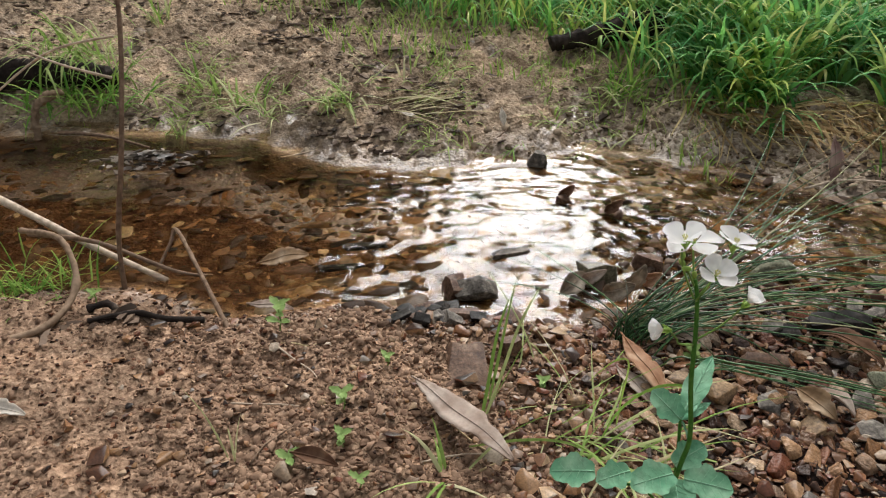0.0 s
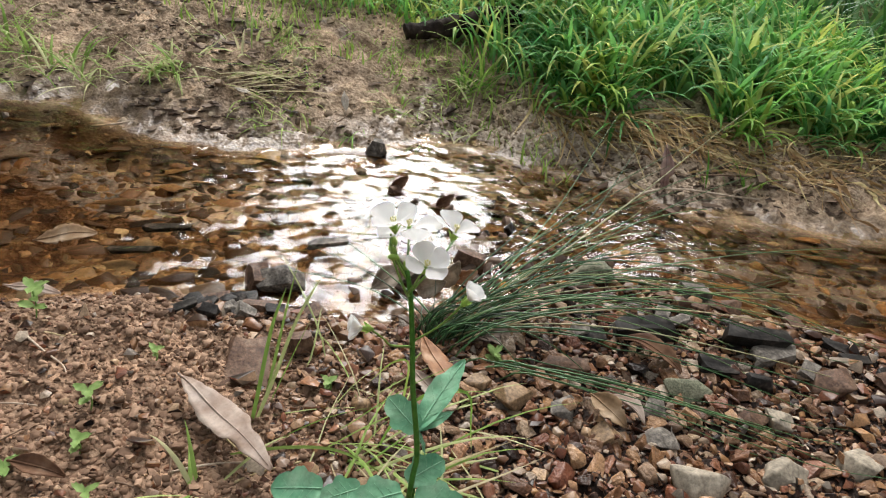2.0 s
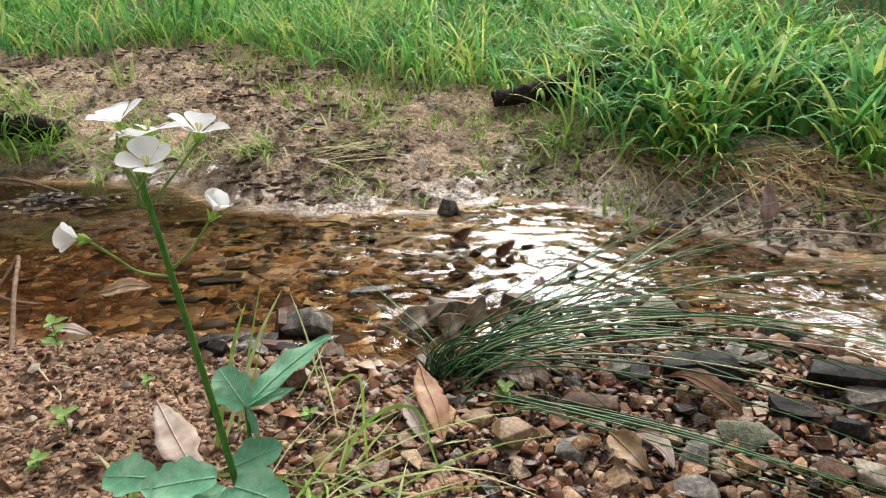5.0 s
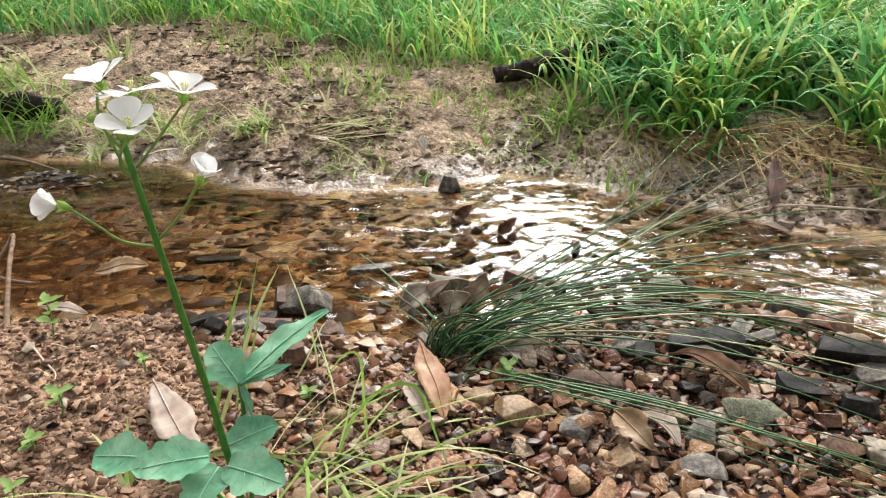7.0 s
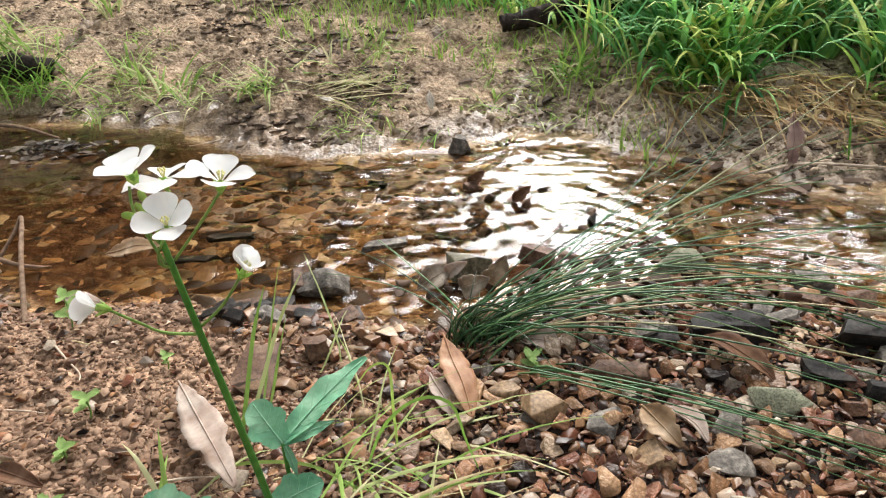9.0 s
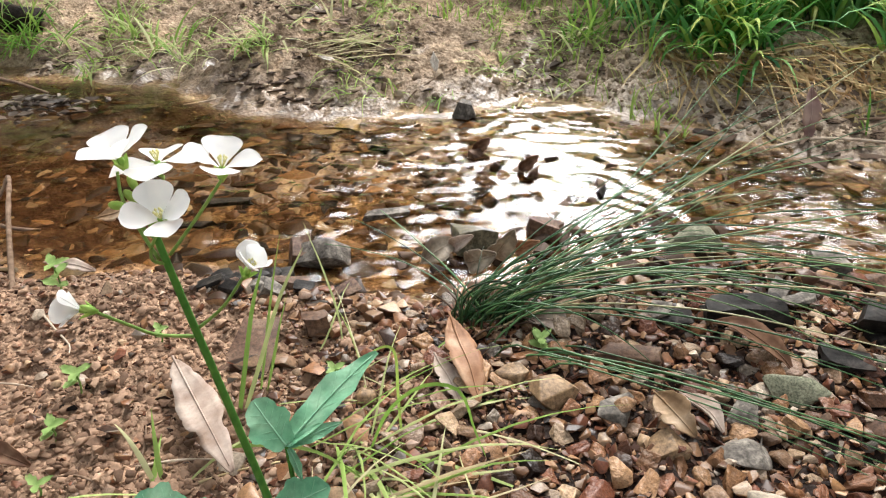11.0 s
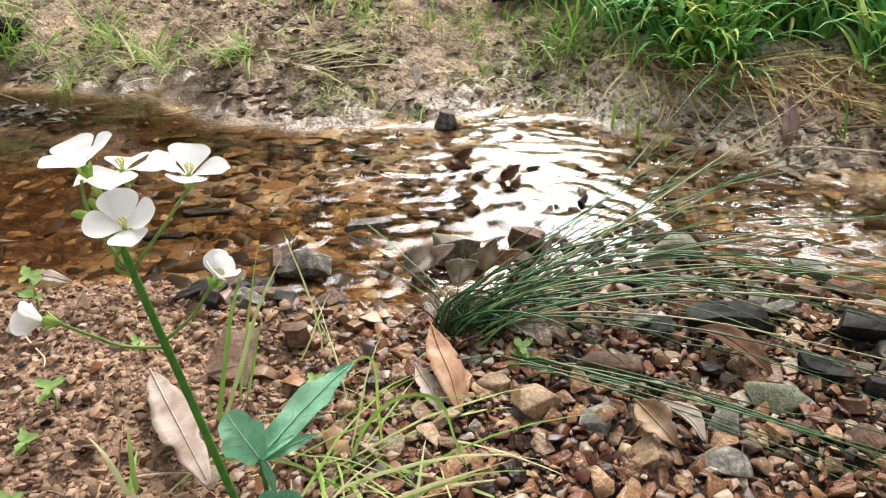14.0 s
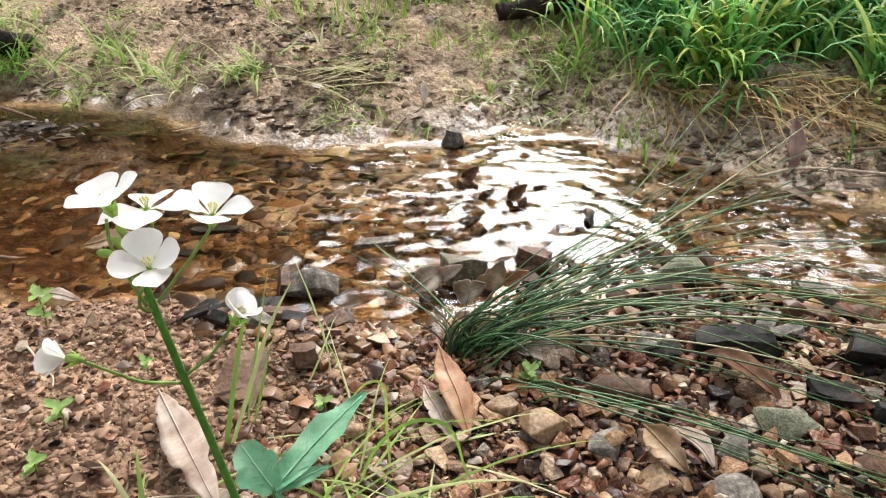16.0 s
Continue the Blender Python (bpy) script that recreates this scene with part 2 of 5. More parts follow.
M_DARKSTONE = plain("dark_wet_stone", ((0.3, (0.008, 0.007, 0.0065)), (0.55, (0.022, 0.019, 0.017)), (0.75, (0.065, 0.054, 0.046))), 0.5, 110, 0.7, 0.0015, spec=0.10, mott=0.8)
M_TANSTONE = plain("tan_stone", ((0.3, (0.15, 0.092, 0.05)), (0.55, (0.26, 0.17, 0.095)), (0.75, (0.37, 0.255, 0.165))), 0.5, 90, 0.7, 0.0015, spec=0.2, mott=0.9)
M_PALESTONE = plain("pale_stone", ((0.3, (0.20, 0.17, 0.13)), (0.52, (0.31, 0.265, 0.205)), (0.75, (0.43, 0.375, 0.30))), 0.6, 70, 0.6, 0.002, mott=0.6)
M_GREENSTONE = plain("greenish_stone", ((0.3, (0.12, 0.125, 0.085)), (0.6, (0.21, 0.21, 0.145)), (0.8, (0.29, 0.28, 0.21))), 0.6, 150, 0.8, 0.0015, mott=1.0)
M_OLIVESTONE = plain("olive_wet_stone", ((0.3, (0.05, 0.045, 0.028)), (0.55, (0.12, 0.105, 0.068)), (0.78, (0.24, 0.21, 0.145))), 0.4, 120, 0.7, 0.0015, spec=0.3, mott=0.9)
M_GRASS = plain("grass_blade", ((0.0, (0.077, 0.240, 0.050)), (0.25, (0.192, 0.450, 0.100)), (0.5, (0.192, 0.470, 0.160)), (0.75, (0.422, 0.600, 0.140)), (1.0, (0.691, 0.660, 0.240))), 0.45, 40, 0.1, 0.001, "island", 0.2, 0.4, spec=0.12, drift=9.0)
# darker copy of the grass green; the far right's shade is in the colour
M_GRASSSHADE = plain("shaded_grass_blade", ((0.0, (0.03, 0.10, 0.025)), (0.4, (0.06, 0.17, 0.045)), (0.8, (0.11, 0.24, 0.07)), (1.0, (0.22, 0.31, 0.09))), 0.4, 40, 0.1, 0.001, "island", 0.2, 0.3, spec=0.2, drift=9.0)
M_TUFT = plain("young_grass_blade", ((0.0, (0.190, 0.322, 0.066)), (0.4, (0.291, 0.414, 0.110)), (0.75, (0.448, 0.494, 0.220)), (1.0, (0.627, 0.586, 0.363))), 0.5, 60, 0.1, 0.001, "object", 0.2, 0.35)
M_TUFTGREEN = plain("green_grass_blade", ((0.0, (0.11, 0.27, 0.04)), (0.5, (0.20, 0.38, 0.07)), (1.0, (0.38, 0.50, 0.12))), 0.5, 60, 0.1, 0.001, "object", 0.2, 0.35)
M_STRAWTUFT = plain("bleached_grass_blade", ((0.0, (0.36, 0.28, 0.15)), (0.6, (0.50, 0.44, 0.28)), (1.0, (0.42, 0.45, 0.18))), 0.6, 60, 0.1, 0.001, "object", 0.2, 0.2)
M_STRAW = plain("dry_grass", ((0.0, (0.36, 0.21, 0.10)), (0.5, (0.58, 0.41, 0.21)), (1.0, (0.62, 0.54, 0.28))), 0.7, 60, 0.2, 0.001, "island", 0.3, 0.2)
M_YOUNG = plain("young_grass", ((0.0, (0.24, 0.42, 0.07)), (0.6, (0.36, 0.50, 0.12)), (1.0, (0.50, 0.55, 0.22))), 0.5, 60, 0.1, 0.001, "island", 0.2, 0.35)
M_SEDGE = plain("sedge_leaf", ((0.0, (0.02, 0.062, 0.02)), (0.4, (0.05, 0.125, 0.042)), (0.72, (0.10, 0.205, 0.075)), (0.9, (0.22, 0.28, 0.12)), (1.0, (0.42, 0.34, 0.19))), 0.4, 60, 0.2, 0.0005, "object", 0.25, spec=0.3)
# darker sedge green for the foot, with its shade put into the colour
M_SEDGESHADE = plain("sedge_shade_leaf", ((0.0, (0.008, 0.018, 0.008)), (0.6, (0.028, 0.06, 0.02)), (1.0, (0.085, 0.15, 0.045))), 0.45, 60, 0.2, 0.0005, "object", 0.25, spec=0.2)
M_STEM = plain("flower_stem", ((0.3, (0.04, 0.14, 0.025)), (0.7, (0.085, 0.22, 0.04))), 0.45, 300, 0.2, 0.0003, lucent=0.1)
M_PEDICEL = plain("flower_stalk", ((0.3, (0.13, 0.24, 0.06)), (0.7, (0.22, 0.34, 0.09))), 0.5, 300, 0.2, 0.0003, lucent=0.15)
M_SEPAL = plain("sepal", ((0.3, (0.22, 0.40, 0.07)), (0.7, (0.42, 0.56, 0.16))), 0.5, 300, 0.2, 0.0003, lucent=0.3)
M_PETAL = plain("white_petal", ((0.3, (0.80, 0.81, 0.82)), (0.7, (0.86, 0.86, 0.85))), 0.55, 250, 0.25, 0.0003, lucent=0.5)
M_ANTHER = plain("anther", ((0.3, (0.55, 0.52, 0.20)), (0.7, (0.74, 0.70, 0.38))), 0.7, 500, 0.2, 0.0003)
M_CRESS = plain("cress_leaf", ((0.3, (0.10, 0.29, 0.165)), (0.52, (0.18, 0.39, 0.24)), (0.72, (0.31, 0.51, 0.345))), 0.5, 75, 0.5, 0.0012, lucent=0.3, mott=0.25)
M_VEIN = plain("leaf_vein", ((0.3, (0.17, 0.37, 0.23)), (0.7, (0.28, 0.48, 0.32))), 0.5, 200, 0.1, 0.0003)
M_SEEDLING = plain("seedling_leaf", ((0.3, (0.17, 0.28, 0.08)), (0.7, (0.30, 0.41, 0.15))), 0.5, 200, 0.2, 0.0004, lucent=0.3)
M_PALELEAF = plain("pale_dry_leaf", ((0.3, (0.30, 0.21, 0.16)), (0.5, (0.44, 0.345, 0.285)), (0.75, (0.58, 0.49, 0.42))), 0.55, 55, 0.4, 0.001, lucent=0.25, mott=0.25)
M_ORANGELEAF = plain("orange_brown_leaf", ((0.3, (0.22, 0.105, 0.058)), (0.52, (0.38, 0.205, 0.118)), (0.7, (0.54, 0.36, 0.24))), 0.4, 60, 0.4, 0.001, lucent=0.25, mott=0.25)
M_BROWNLEAF = plain("dark_brown_leaf", ((0.3, (0.11, 0.055, 0.035)), (0.6, (0.21, 0.115, 0.07)), (0.8, (0.31, 0.19, 0.12))), 0.4, 70, 0.4, 0.001, lucent=0.25, mott=0.25)
M_TANLEAF = plain("tan_leaf", ((0.3, (0.20, 0.12, 0.065)), (0.52, (0.36, 0.24, 0.14)), (0.72, (0.52, 0.39, 0.27))), 0.45, 60, 0.4, 0.001, lucent=0.25, mott=0.25)
M_GREYLEAF = plain("grey_brown_leaf", ((0.3, (0.176, 0.135, 0.101)), (0.52, (0.351, 0.284, 0.215)), (0.72, (0.567, 0.486, 0.390))), 0.45, 60, 0.4, 0.001, lucent=0.25, mott=0.3)
M_BLEACHED = plain("bleached_leaf", ((0.3, (0.60, 0.52, 0.44)), (0.7, (0.75, 0.70, 0.62))), 0.6, 90, 0.3, 0.001, lucent=0.25, mott=0.25)
M_PURPLELEAF = plain("purple_brown_leaf", ((0.3, (0.24, 0.14, 0.125)), (0.5, (0.42, 0.29, 0.255)), (0.72, (0.60, 0.47, 0.41))), 0.4, 45, 0.4, 0.001, lucent=0.5)
M_TWIG = plain("brown_twig", ((0.3, (0.11, 0.07, 0.045)), (0.7, (0.24, 0.165, 0.115))), 0.75, 130, 0.6, 0.001)
M_PALETWIG = plain("bleached_twig", ((0.3, (0.325, 0.250, 0.181)), (0.7, (0.625, 0.512, 0.400))), 0.7, 130, 0.5, 0.001)
M_ROOT = plain("brown_root", ((0.3, (0.15, 0.10, 0.065)), (0.7, (0.34, 0.24, 0.165))), 0.75, 130, 0.6, 0.001)
M_STRAWTWIG = plain("straw", ((0.3, (0.36, 0.27, 0.14)), (0.7, (0.55, 0.45, 0.26))), 0.7, 130, 0.4, 0.001)
M_LOG = plain("dark_bark", ((0.3, (0.010, 0.008, 0.007)), (0.6, (0.03, 0.022, 0.018)), (0.8, (0.085, 0.064, 0.05))), 0.8, 55, 0.9, 0.006)
M_DEBRIS = plain("dark_debris", ((0.0, (0.03, 0.02, 0.014)), (0.6, (0.085, 0.055, 0.038)), (1.0, (0.2, 0.14, 0.1))), 0.6, 120, 0.5, 0.001, "island", 0.3)
M_LITTER = plain("wet_leaf_litter", ((0.0, (0.022, 0.015, 0.011)), (0.5, (0.090, 0.064, 0.046)), (0.8, (0.180, 0.143, 0.112)), (1.0, (0.285, 0.247, 0.210))), 0.35, 120, 0.5, 0.001, "island", 0.3, spec=0.3)
M_TREELEAF = plain("tree_leaf", ((0.0, (0.03, 0.07, 0.02)), (1.0, (0.08, 0.15, 0.04))), 0.5, 3, 0.1, 0.01, "island", 0.2, 0.2)
M_BARK = plain("tree_bark", ((0.3, (0.08, 0.06, 0.045)), (0.7, (0.22, 0.17, 0.13))), 0.85, 8, 0.8, 0.03)


# ---- mesh helpers ----
def mesh_from(name, verts, faces, mat, smooth=True, sharp=None):
    me = bpy.data.meshes.new(name)
    me.from_pydata(np.asarray(verts).tolist(), [], faces if isinstance(faces, list) else np.asarray(faces).tolist())
    me.materials.append(mat)
    if smooth:
        me.polygons.foreach_set("use_smooth", np.ones(len(me.polygons), bool))
    if sharp:
        me.set_sharp_from_angle(angle=radians(sharp))
    me.update()
    return me


def part(name, me, parent, label="", m=None):
    ob = new(name, me)
    ob.parent = parent
    if m is not None:
        ob.matrix_basis = m
    return tagged(ob, label)


def thing(name, place, label, category, group="", kind="", me=None):
    ob = new(name, me)
    ob.location = place
    return tagged(ob, label, category, group, kind)


def tube(points, radii, sides=6, caps=True):
    """Vertices and faces of a round tube along points."""
    p = [Vector(q) for q in points]
    verts, faces = [], []
    for i, q in enumerate(p):
        d = (p[min(i + 1, len(p) - 1)] - p[max(i - 1, 0)]).normalized()
        a = d.cross(Vector((0.31, 0.17, 0.93)) if abs(d.z) < 0.9 else Vector((1, 0.2, 0))).normalized()
        b = d.cross(a)
        r = radii[i] if hasattr(radii, "__len__") else radii
        verts += [q + (a * math.cos(2 * math.pi * k / sides) + b * math.sin(2 * math.pi * k / sides)) * r for k in range(sides)]
    for i in range(len(p) - 1):
        faces += [[i * sides + k, i * sides + (k + 1) % sides, (i + 1) * sides + (k + 1) % sides, (i + 1) * sides + k] for k in range(sides)]
    if caps:
        faces += [list(range(sides))[::-1], [(len(p) - 1) * sides + k for k in range(sides)]]
    return verts, faces


def spline(points, n):
    """n points of a smooth curve through points."""
    p = np.array(points, float)
    t = np.linspace(0, len(p) - 1, n)
    out = []
    for v in t:
        i = min(int(v), len(p) - 2)
        u = v - i
        a, b, c, d = p[max(i - 1, 0)], p[i], p[i + 1], p[min(i + 2, len(p) - 1)]
        out.append(0.5 * (2 * b + (c - a) * u + (2 * a - 5 * b + 4 * c - d) * u * u + (3 * b - a - 3 * c + d) * u ** 3))
    return np.array(out)


def rod(points, r0, r1, n=14, sides=7, knobs=0.12, seed=0):
    """A tapered, slightly knobbly stick."""
    rng = np.random.default_rng(seed)
    radii = np.linspace(r0, r1, n) * (1 + knobs * rng.standard_normal(n))
    return tube(spline(points, n), radii.tolist(), sides)


def blades(base, heading, lean, length, width, curl, seg=5, seed=0, fold=0.35, twist=0.6):
    """Many grass blades as one mesh: each rises at base, leans to heading (radians) and arches over by curl."""
    rng = np.random.default_rng(seed)
    n = len(base)
    verts = np.zeros((n, seg + 1, 3, 3))
    pos = np.array(base, float)
    ang = np.array(lean, float)
    hd = np.array(heading, float)
    tw = rng.uniform(-twist, twist, n)
    for s in range(seg + 1):
        f = s / seg
        w = np.asarray(width) * np.minimum(1.0, 0.45 + 2.2 * f) * np.maximum(1 - f ** 2.2, 0.02) * 0.5
        side = np.stack([-np.sin(hd + tw), np.cos(hd + tw), 0 * hd], 1)
        out = np.stack([np.sin(ang) * np.cos(hd), np.sin(ang) * np.sin(hd), np.cos(ang)], 1)
        up = np.cross(side, out)
        verts[:, s, 0] = pos - side * w[:, None]
        verts[:, s, 1] = pos - up * (w * fold)[:, None]
        verts[:, s, 2] = pos + side * w[:, None]
        pos = pos + out * (np.asarray(length) / seg)[:, None]
        ang = ang + np.asarray(curl) / seg * (0.5 + f)
        hd = hd + rng.normal(0, 0.06, n)
    idx = np.arange(n * (seg + 1) * 3).reshape(n, seg + 1, 3)
    q = [np.stack([idx[:, :-1, c], idx[:, :-1, c + 1], idx[:, 1:, c + 1], idx[:, 1:, c]], -1).reshape(-1, 4) for c in (0, 1)]
    return verts.reshape(-1, 3), np.concatenate(q)


def stone_shape(rng, points=16, flat=0.6, dull=0.10, seg=1):
    """A broken stone about one unit in radius: the hull of a few points, its edges dulled."""
    bm = bmesh.new()
    for _ in range(points):
        n = rng.standard_normal(3)
        n = np.sign(n) * np.abs(n / np.linalg.norm(n)) ** 0.8
        bm.verts.new(n * rng.uniform(0.75, 1.1))
    hull = bmesh.ops.convex_hull(bm, input=bm.verts)
    bmesh.ops.delete(bm, geom=[e for e in hull["geom_interior"] if isinstance(e, bmesh.types.BMVert)], context="VERTS")
    bmesh.ops.dissolve_limit(bm, angle_limit=radians(16), verts=bm.verts, edges=bm.edges)
    if dull:
        bmesh.ops.bevel(bm, geom=bm.edges[:], offset=dull, segments=seg, affect="EDGES", profile=0.6)
    bmesh.ops.triangulate(bm, faces=bm.faces)
    bm.verts.index_update()
    v = np.array([x.co[:] for x in bm.verts]) * (1, 1, flat)
    f = np.array([[y.index for y in x.verts] for x in bm.faces])
    bm.free()
    return v, f


def turn_z(v, a):
    c, s = np.cos(a), np.sin(a)
    return np.stack([v[:, 0] * c - v[:, 1] * s, v[:, 0] * s + v[:, 1] * c, v[:, 2]], 1)


# ---- ground ----
def lines(lo, hi, stepsize, far, grow=1.18):
    mid = list(np.arange(lo, hi, stepsize))
    for sign, start in ((-1, lo), (1, hi)):
        s, p = stepsize, start
        while abs(p) < far:
            s *= grow
            p += sign * s
            mid.append(p)
    return np.array(sorted(mid))


gx, gy = lines(-0.95, 1.15, 0.0055, 80), lines(0.22, 1.75, 0.0055, 80)
GX, GY = np.meshgrid(gx, gy)
GZ = ground_z(GX, GY)
ny, nx = GX.shape
gi = np.arange(nx * ny).reshape(ny, nx)
gfaces = np.stack([gi[:-1, :-1], gi[:-1, 1:], gi[1:, 1:], gi[1:, :-1]], -1).reshape(-1, 4)
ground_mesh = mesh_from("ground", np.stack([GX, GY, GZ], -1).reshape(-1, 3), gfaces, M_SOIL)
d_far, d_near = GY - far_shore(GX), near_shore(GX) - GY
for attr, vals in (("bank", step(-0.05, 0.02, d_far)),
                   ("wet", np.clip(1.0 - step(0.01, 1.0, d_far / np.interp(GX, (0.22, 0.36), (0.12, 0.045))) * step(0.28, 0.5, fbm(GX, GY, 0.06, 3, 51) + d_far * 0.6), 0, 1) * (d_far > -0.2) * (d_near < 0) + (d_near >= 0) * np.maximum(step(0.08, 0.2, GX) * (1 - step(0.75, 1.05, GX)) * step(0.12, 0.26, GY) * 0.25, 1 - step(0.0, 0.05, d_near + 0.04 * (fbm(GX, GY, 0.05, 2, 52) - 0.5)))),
                   # ground under the gravel, where the gap shade is coloured in
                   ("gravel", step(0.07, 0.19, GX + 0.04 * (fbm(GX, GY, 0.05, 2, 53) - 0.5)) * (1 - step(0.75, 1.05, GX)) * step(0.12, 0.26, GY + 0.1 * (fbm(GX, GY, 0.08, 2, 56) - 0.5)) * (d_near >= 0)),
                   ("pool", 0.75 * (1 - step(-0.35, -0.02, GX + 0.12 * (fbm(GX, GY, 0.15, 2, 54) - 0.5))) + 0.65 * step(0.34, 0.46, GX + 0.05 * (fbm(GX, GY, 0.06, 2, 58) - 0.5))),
                   # where the bank colour is lifted to offset the clump's shade
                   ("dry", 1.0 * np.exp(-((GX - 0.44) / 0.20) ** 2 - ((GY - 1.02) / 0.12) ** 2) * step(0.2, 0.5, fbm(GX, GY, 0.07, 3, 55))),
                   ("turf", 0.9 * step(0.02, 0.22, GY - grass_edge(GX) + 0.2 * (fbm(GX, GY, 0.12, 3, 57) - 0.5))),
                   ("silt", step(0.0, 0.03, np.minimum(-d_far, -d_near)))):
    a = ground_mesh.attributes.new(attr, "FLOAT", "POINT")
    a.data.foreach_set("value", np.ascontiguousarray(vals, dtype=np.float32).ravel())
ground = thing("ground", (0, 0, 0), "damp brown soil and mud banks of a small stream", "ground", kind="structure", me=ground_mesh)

# ---- water ----
wx, wy = lines(-0.9, 1.1, 0.0036, 30, 1.25), np.concatenate([np.arange(0.35, 0.52, 0.02), np.arange(0.52, 1.18, 0.0036), np.arange(1.18, 1.4, 0.02)])
WX, WY = np.meshgrid(wx, wy)
fast = np.interp(WX, (-0.25, -0.10, 0.0, 0.12, 0.40, 0.5, 0.7), (0.35, 1.1, 1.7, 1.3, 1.0, 1.1, 1.5))
swirl = 0.03 * (fbm(WX, WY, 0.12, 2, 61) - 0.5)
WZ = fast * (0.0034 * (fbm(WX * 0.7 + swirl, WY + swirl * 2, 0.034, 2, 62) - 0.5) + 0.0019 * (vnoise(WX * 0.75 + WY * 0.4 + swirl, WY * 1.4 + swirl, 0.0125, 65) - 0.5) + 0.0005 * (vnoise(WX * 0.8 - WY * 0.5, WY * 1.3, 0.0075, 67) - 0.5)) + 0.0006 * (vnoise(WX, WY, 0.06, 66) - 0.5)
ny, nx = WX.shape
gi = np.arange(nx * ny).reshape(ny, nx)
wfaces = np.stack([gi[:-1, :-1], gi[:-1, 1:], gi[1:, 1:], gi[1:, :-1]], -1).reshape(-1, 4)
cx, cy = WX[:-1, :-1].ravel(), WY[:-1, :-1].ravel()
wfaces = wfaces[(cy > near_shore(cx) - 0.03) & (cy < far_shore(cx) + 0.06)]
water = thing("water", (0, 0, 0), "shallow clear brown stream water with ripples reflecting white sky", "water", kind="structure", me=mesh_from("water", np.stack([WX, WY, WZ], -1).reshape(-1, 3), wfaces, M_WATER))
water.visible_shadow = False


# ---- single stones ----
def stone(x, y, size, mat, label, yaw=0.0, tilt=0.0, sink=0.3, seed=0, cuts=9, z=None):
    rng = np.random.default_rng(seed + 100)
    v, f = stone_shape(rng, 8 + 2 * (10 - cuts) if cuts > 5 else 20, 1.0, 0.07 if cuts > 5 else 0.12, 2)
    v = v * np.array(size) * 0.5 / np.abs(v).max(0)
    me = mesh_from("stone", v, f, mat, sharp=40)
    ob = thing("stone", (0, 0, 0), label, "stone", me=me)
    base = gz(x, y) if z is None else z
    ob.matrix_basis = pose(x, y, base + size[2] * (0.5 - sink), tilt, 0, yaw)
    return ob


def slab(x, y, size, mat, label, yaw=0.0, tilt=0.0, roll=0.0, lift=0.0, seed=0, taper=0.2):
    """A split stone with flat faces: a block with uneven corners and chipped edges."""
    g = np.random.default_rng(seed + 300)
    bm = bmesh.new()
    bmesh.ops.create_cube(bm, size=1)
    for v in bm.verts:
        v.co = Vector(v.co) * (1 - taper * g.random()) + Vector(g.normal(0, 0.07, 3))
    bmesh.ops.subdivide_edges(bm, edges=bm.edges[:], cuts=1, use_grid_fill=True)
    for v in bm.verts:
        v.co += Vector(g.normal(0, 0.055, 3))
    bmesh.ops.scale(bm, vec=size, verts=bm.verts)
    bmesh.ops.bevel(bm, geom=bm.edges[:], offset=min(size) * 0.07, segments=2, affect="EDGES", profile=0.6)
    me = bpy.data.meshes.new("stone")
    bm.to_mesh(me)
    bm.free()
    me.materials.append(mat)
    me.polygons.foreach_set("use_smooth", np.ones(len(me.polygons), bool))
    me.set_sharp_from_angle(angle=radians(35))
    ob = thing("stone", (0, 0, 0), label, "stone", me=me)
    ob.matrix_basis = pose(x, y, gz(x, y) + size[2] * 0.35 + lift, tilt, roll, yaw)
    return ob


slab(0.020, 0.500, (0.036, 0.058, 0.020), M_BROWNSTONE, "reddish brown square stone half sunk in soil", 2, 14, 0, -0.005, 1)
slab(0.034, 0.650, (0.046, 0.030, 0.036), M_GREYSTONE, "grey wedge of slate standing at the water's edge", -6, 34, -24, 0.004, 2, 0.35)
slab(0.010, 0.652, (0.018, 0.032, 0.040), M_BROWNSTONE, "brown split stone leaning on a grey slate", 14, 10, 8, 0.0, 3)
slab(0.378, 0.562, (0.058, 0.022, 0.017), M_DARKSTONE, "long dark slate slab on the gravel", -3, 6, 0, 0.004, 4)
slab(0.490, 0.552, (0.060, 0.020, 0.015), M_DARKSTONE, "flat dark slate slab on the gravel", -6, 4, 3, 0.004, 5)
slab(0.283, 0.505, (0.046, 0.014, 0.012), M_BROWNSTONE, "long reddish brown stone among gravel", -8, 8, 0, 0.003, 6)
stone(0.371, 0.682, (0.060, 0.036, 0.028), M_GREENSTONE, "flat grey-green stone with a wet flank", 8, -6, 0.1, 7, 7)
slab(0.471, 0.648, (0.034, 0.030, 0.018), M_GREYSTONE, "smooth grey stone at the waterline", -10, -8, 0, 0.004, 8)
slab(0.079, 0.735, (0.050, 0.018, 0.010), M_GREYSTONE, "flat grey slab just breaking the water", 14, 6, 4, 0.020, 9, 0.4)
slab(-0.093, 0.760, (0.060, 0.016, 0.012), M_DARKSTONE, "long dark slab lying in the stream", 12, 0, 3, 0.026, 10, 0.4)
slab(-0.117, 0.708, (0.048, 0.012, 0.010), M_DARKSTONE, "thin dark slab lying in the stream", 4, 4, 0, 0.025, 11, 0.4)
slab(0.235, 0.705, (0.032, 0.020, 0.022), M_BROWNSTONE, "wet reddish brown block in the stream", -10, -12, 6, 0.010, 12)
stone(0.273, 0.452, (0.034, 0.022, 0.010), M_GREYSTONE, "flat grey stone chip on the gravel", 35, 10, 0.0, 13, 8)
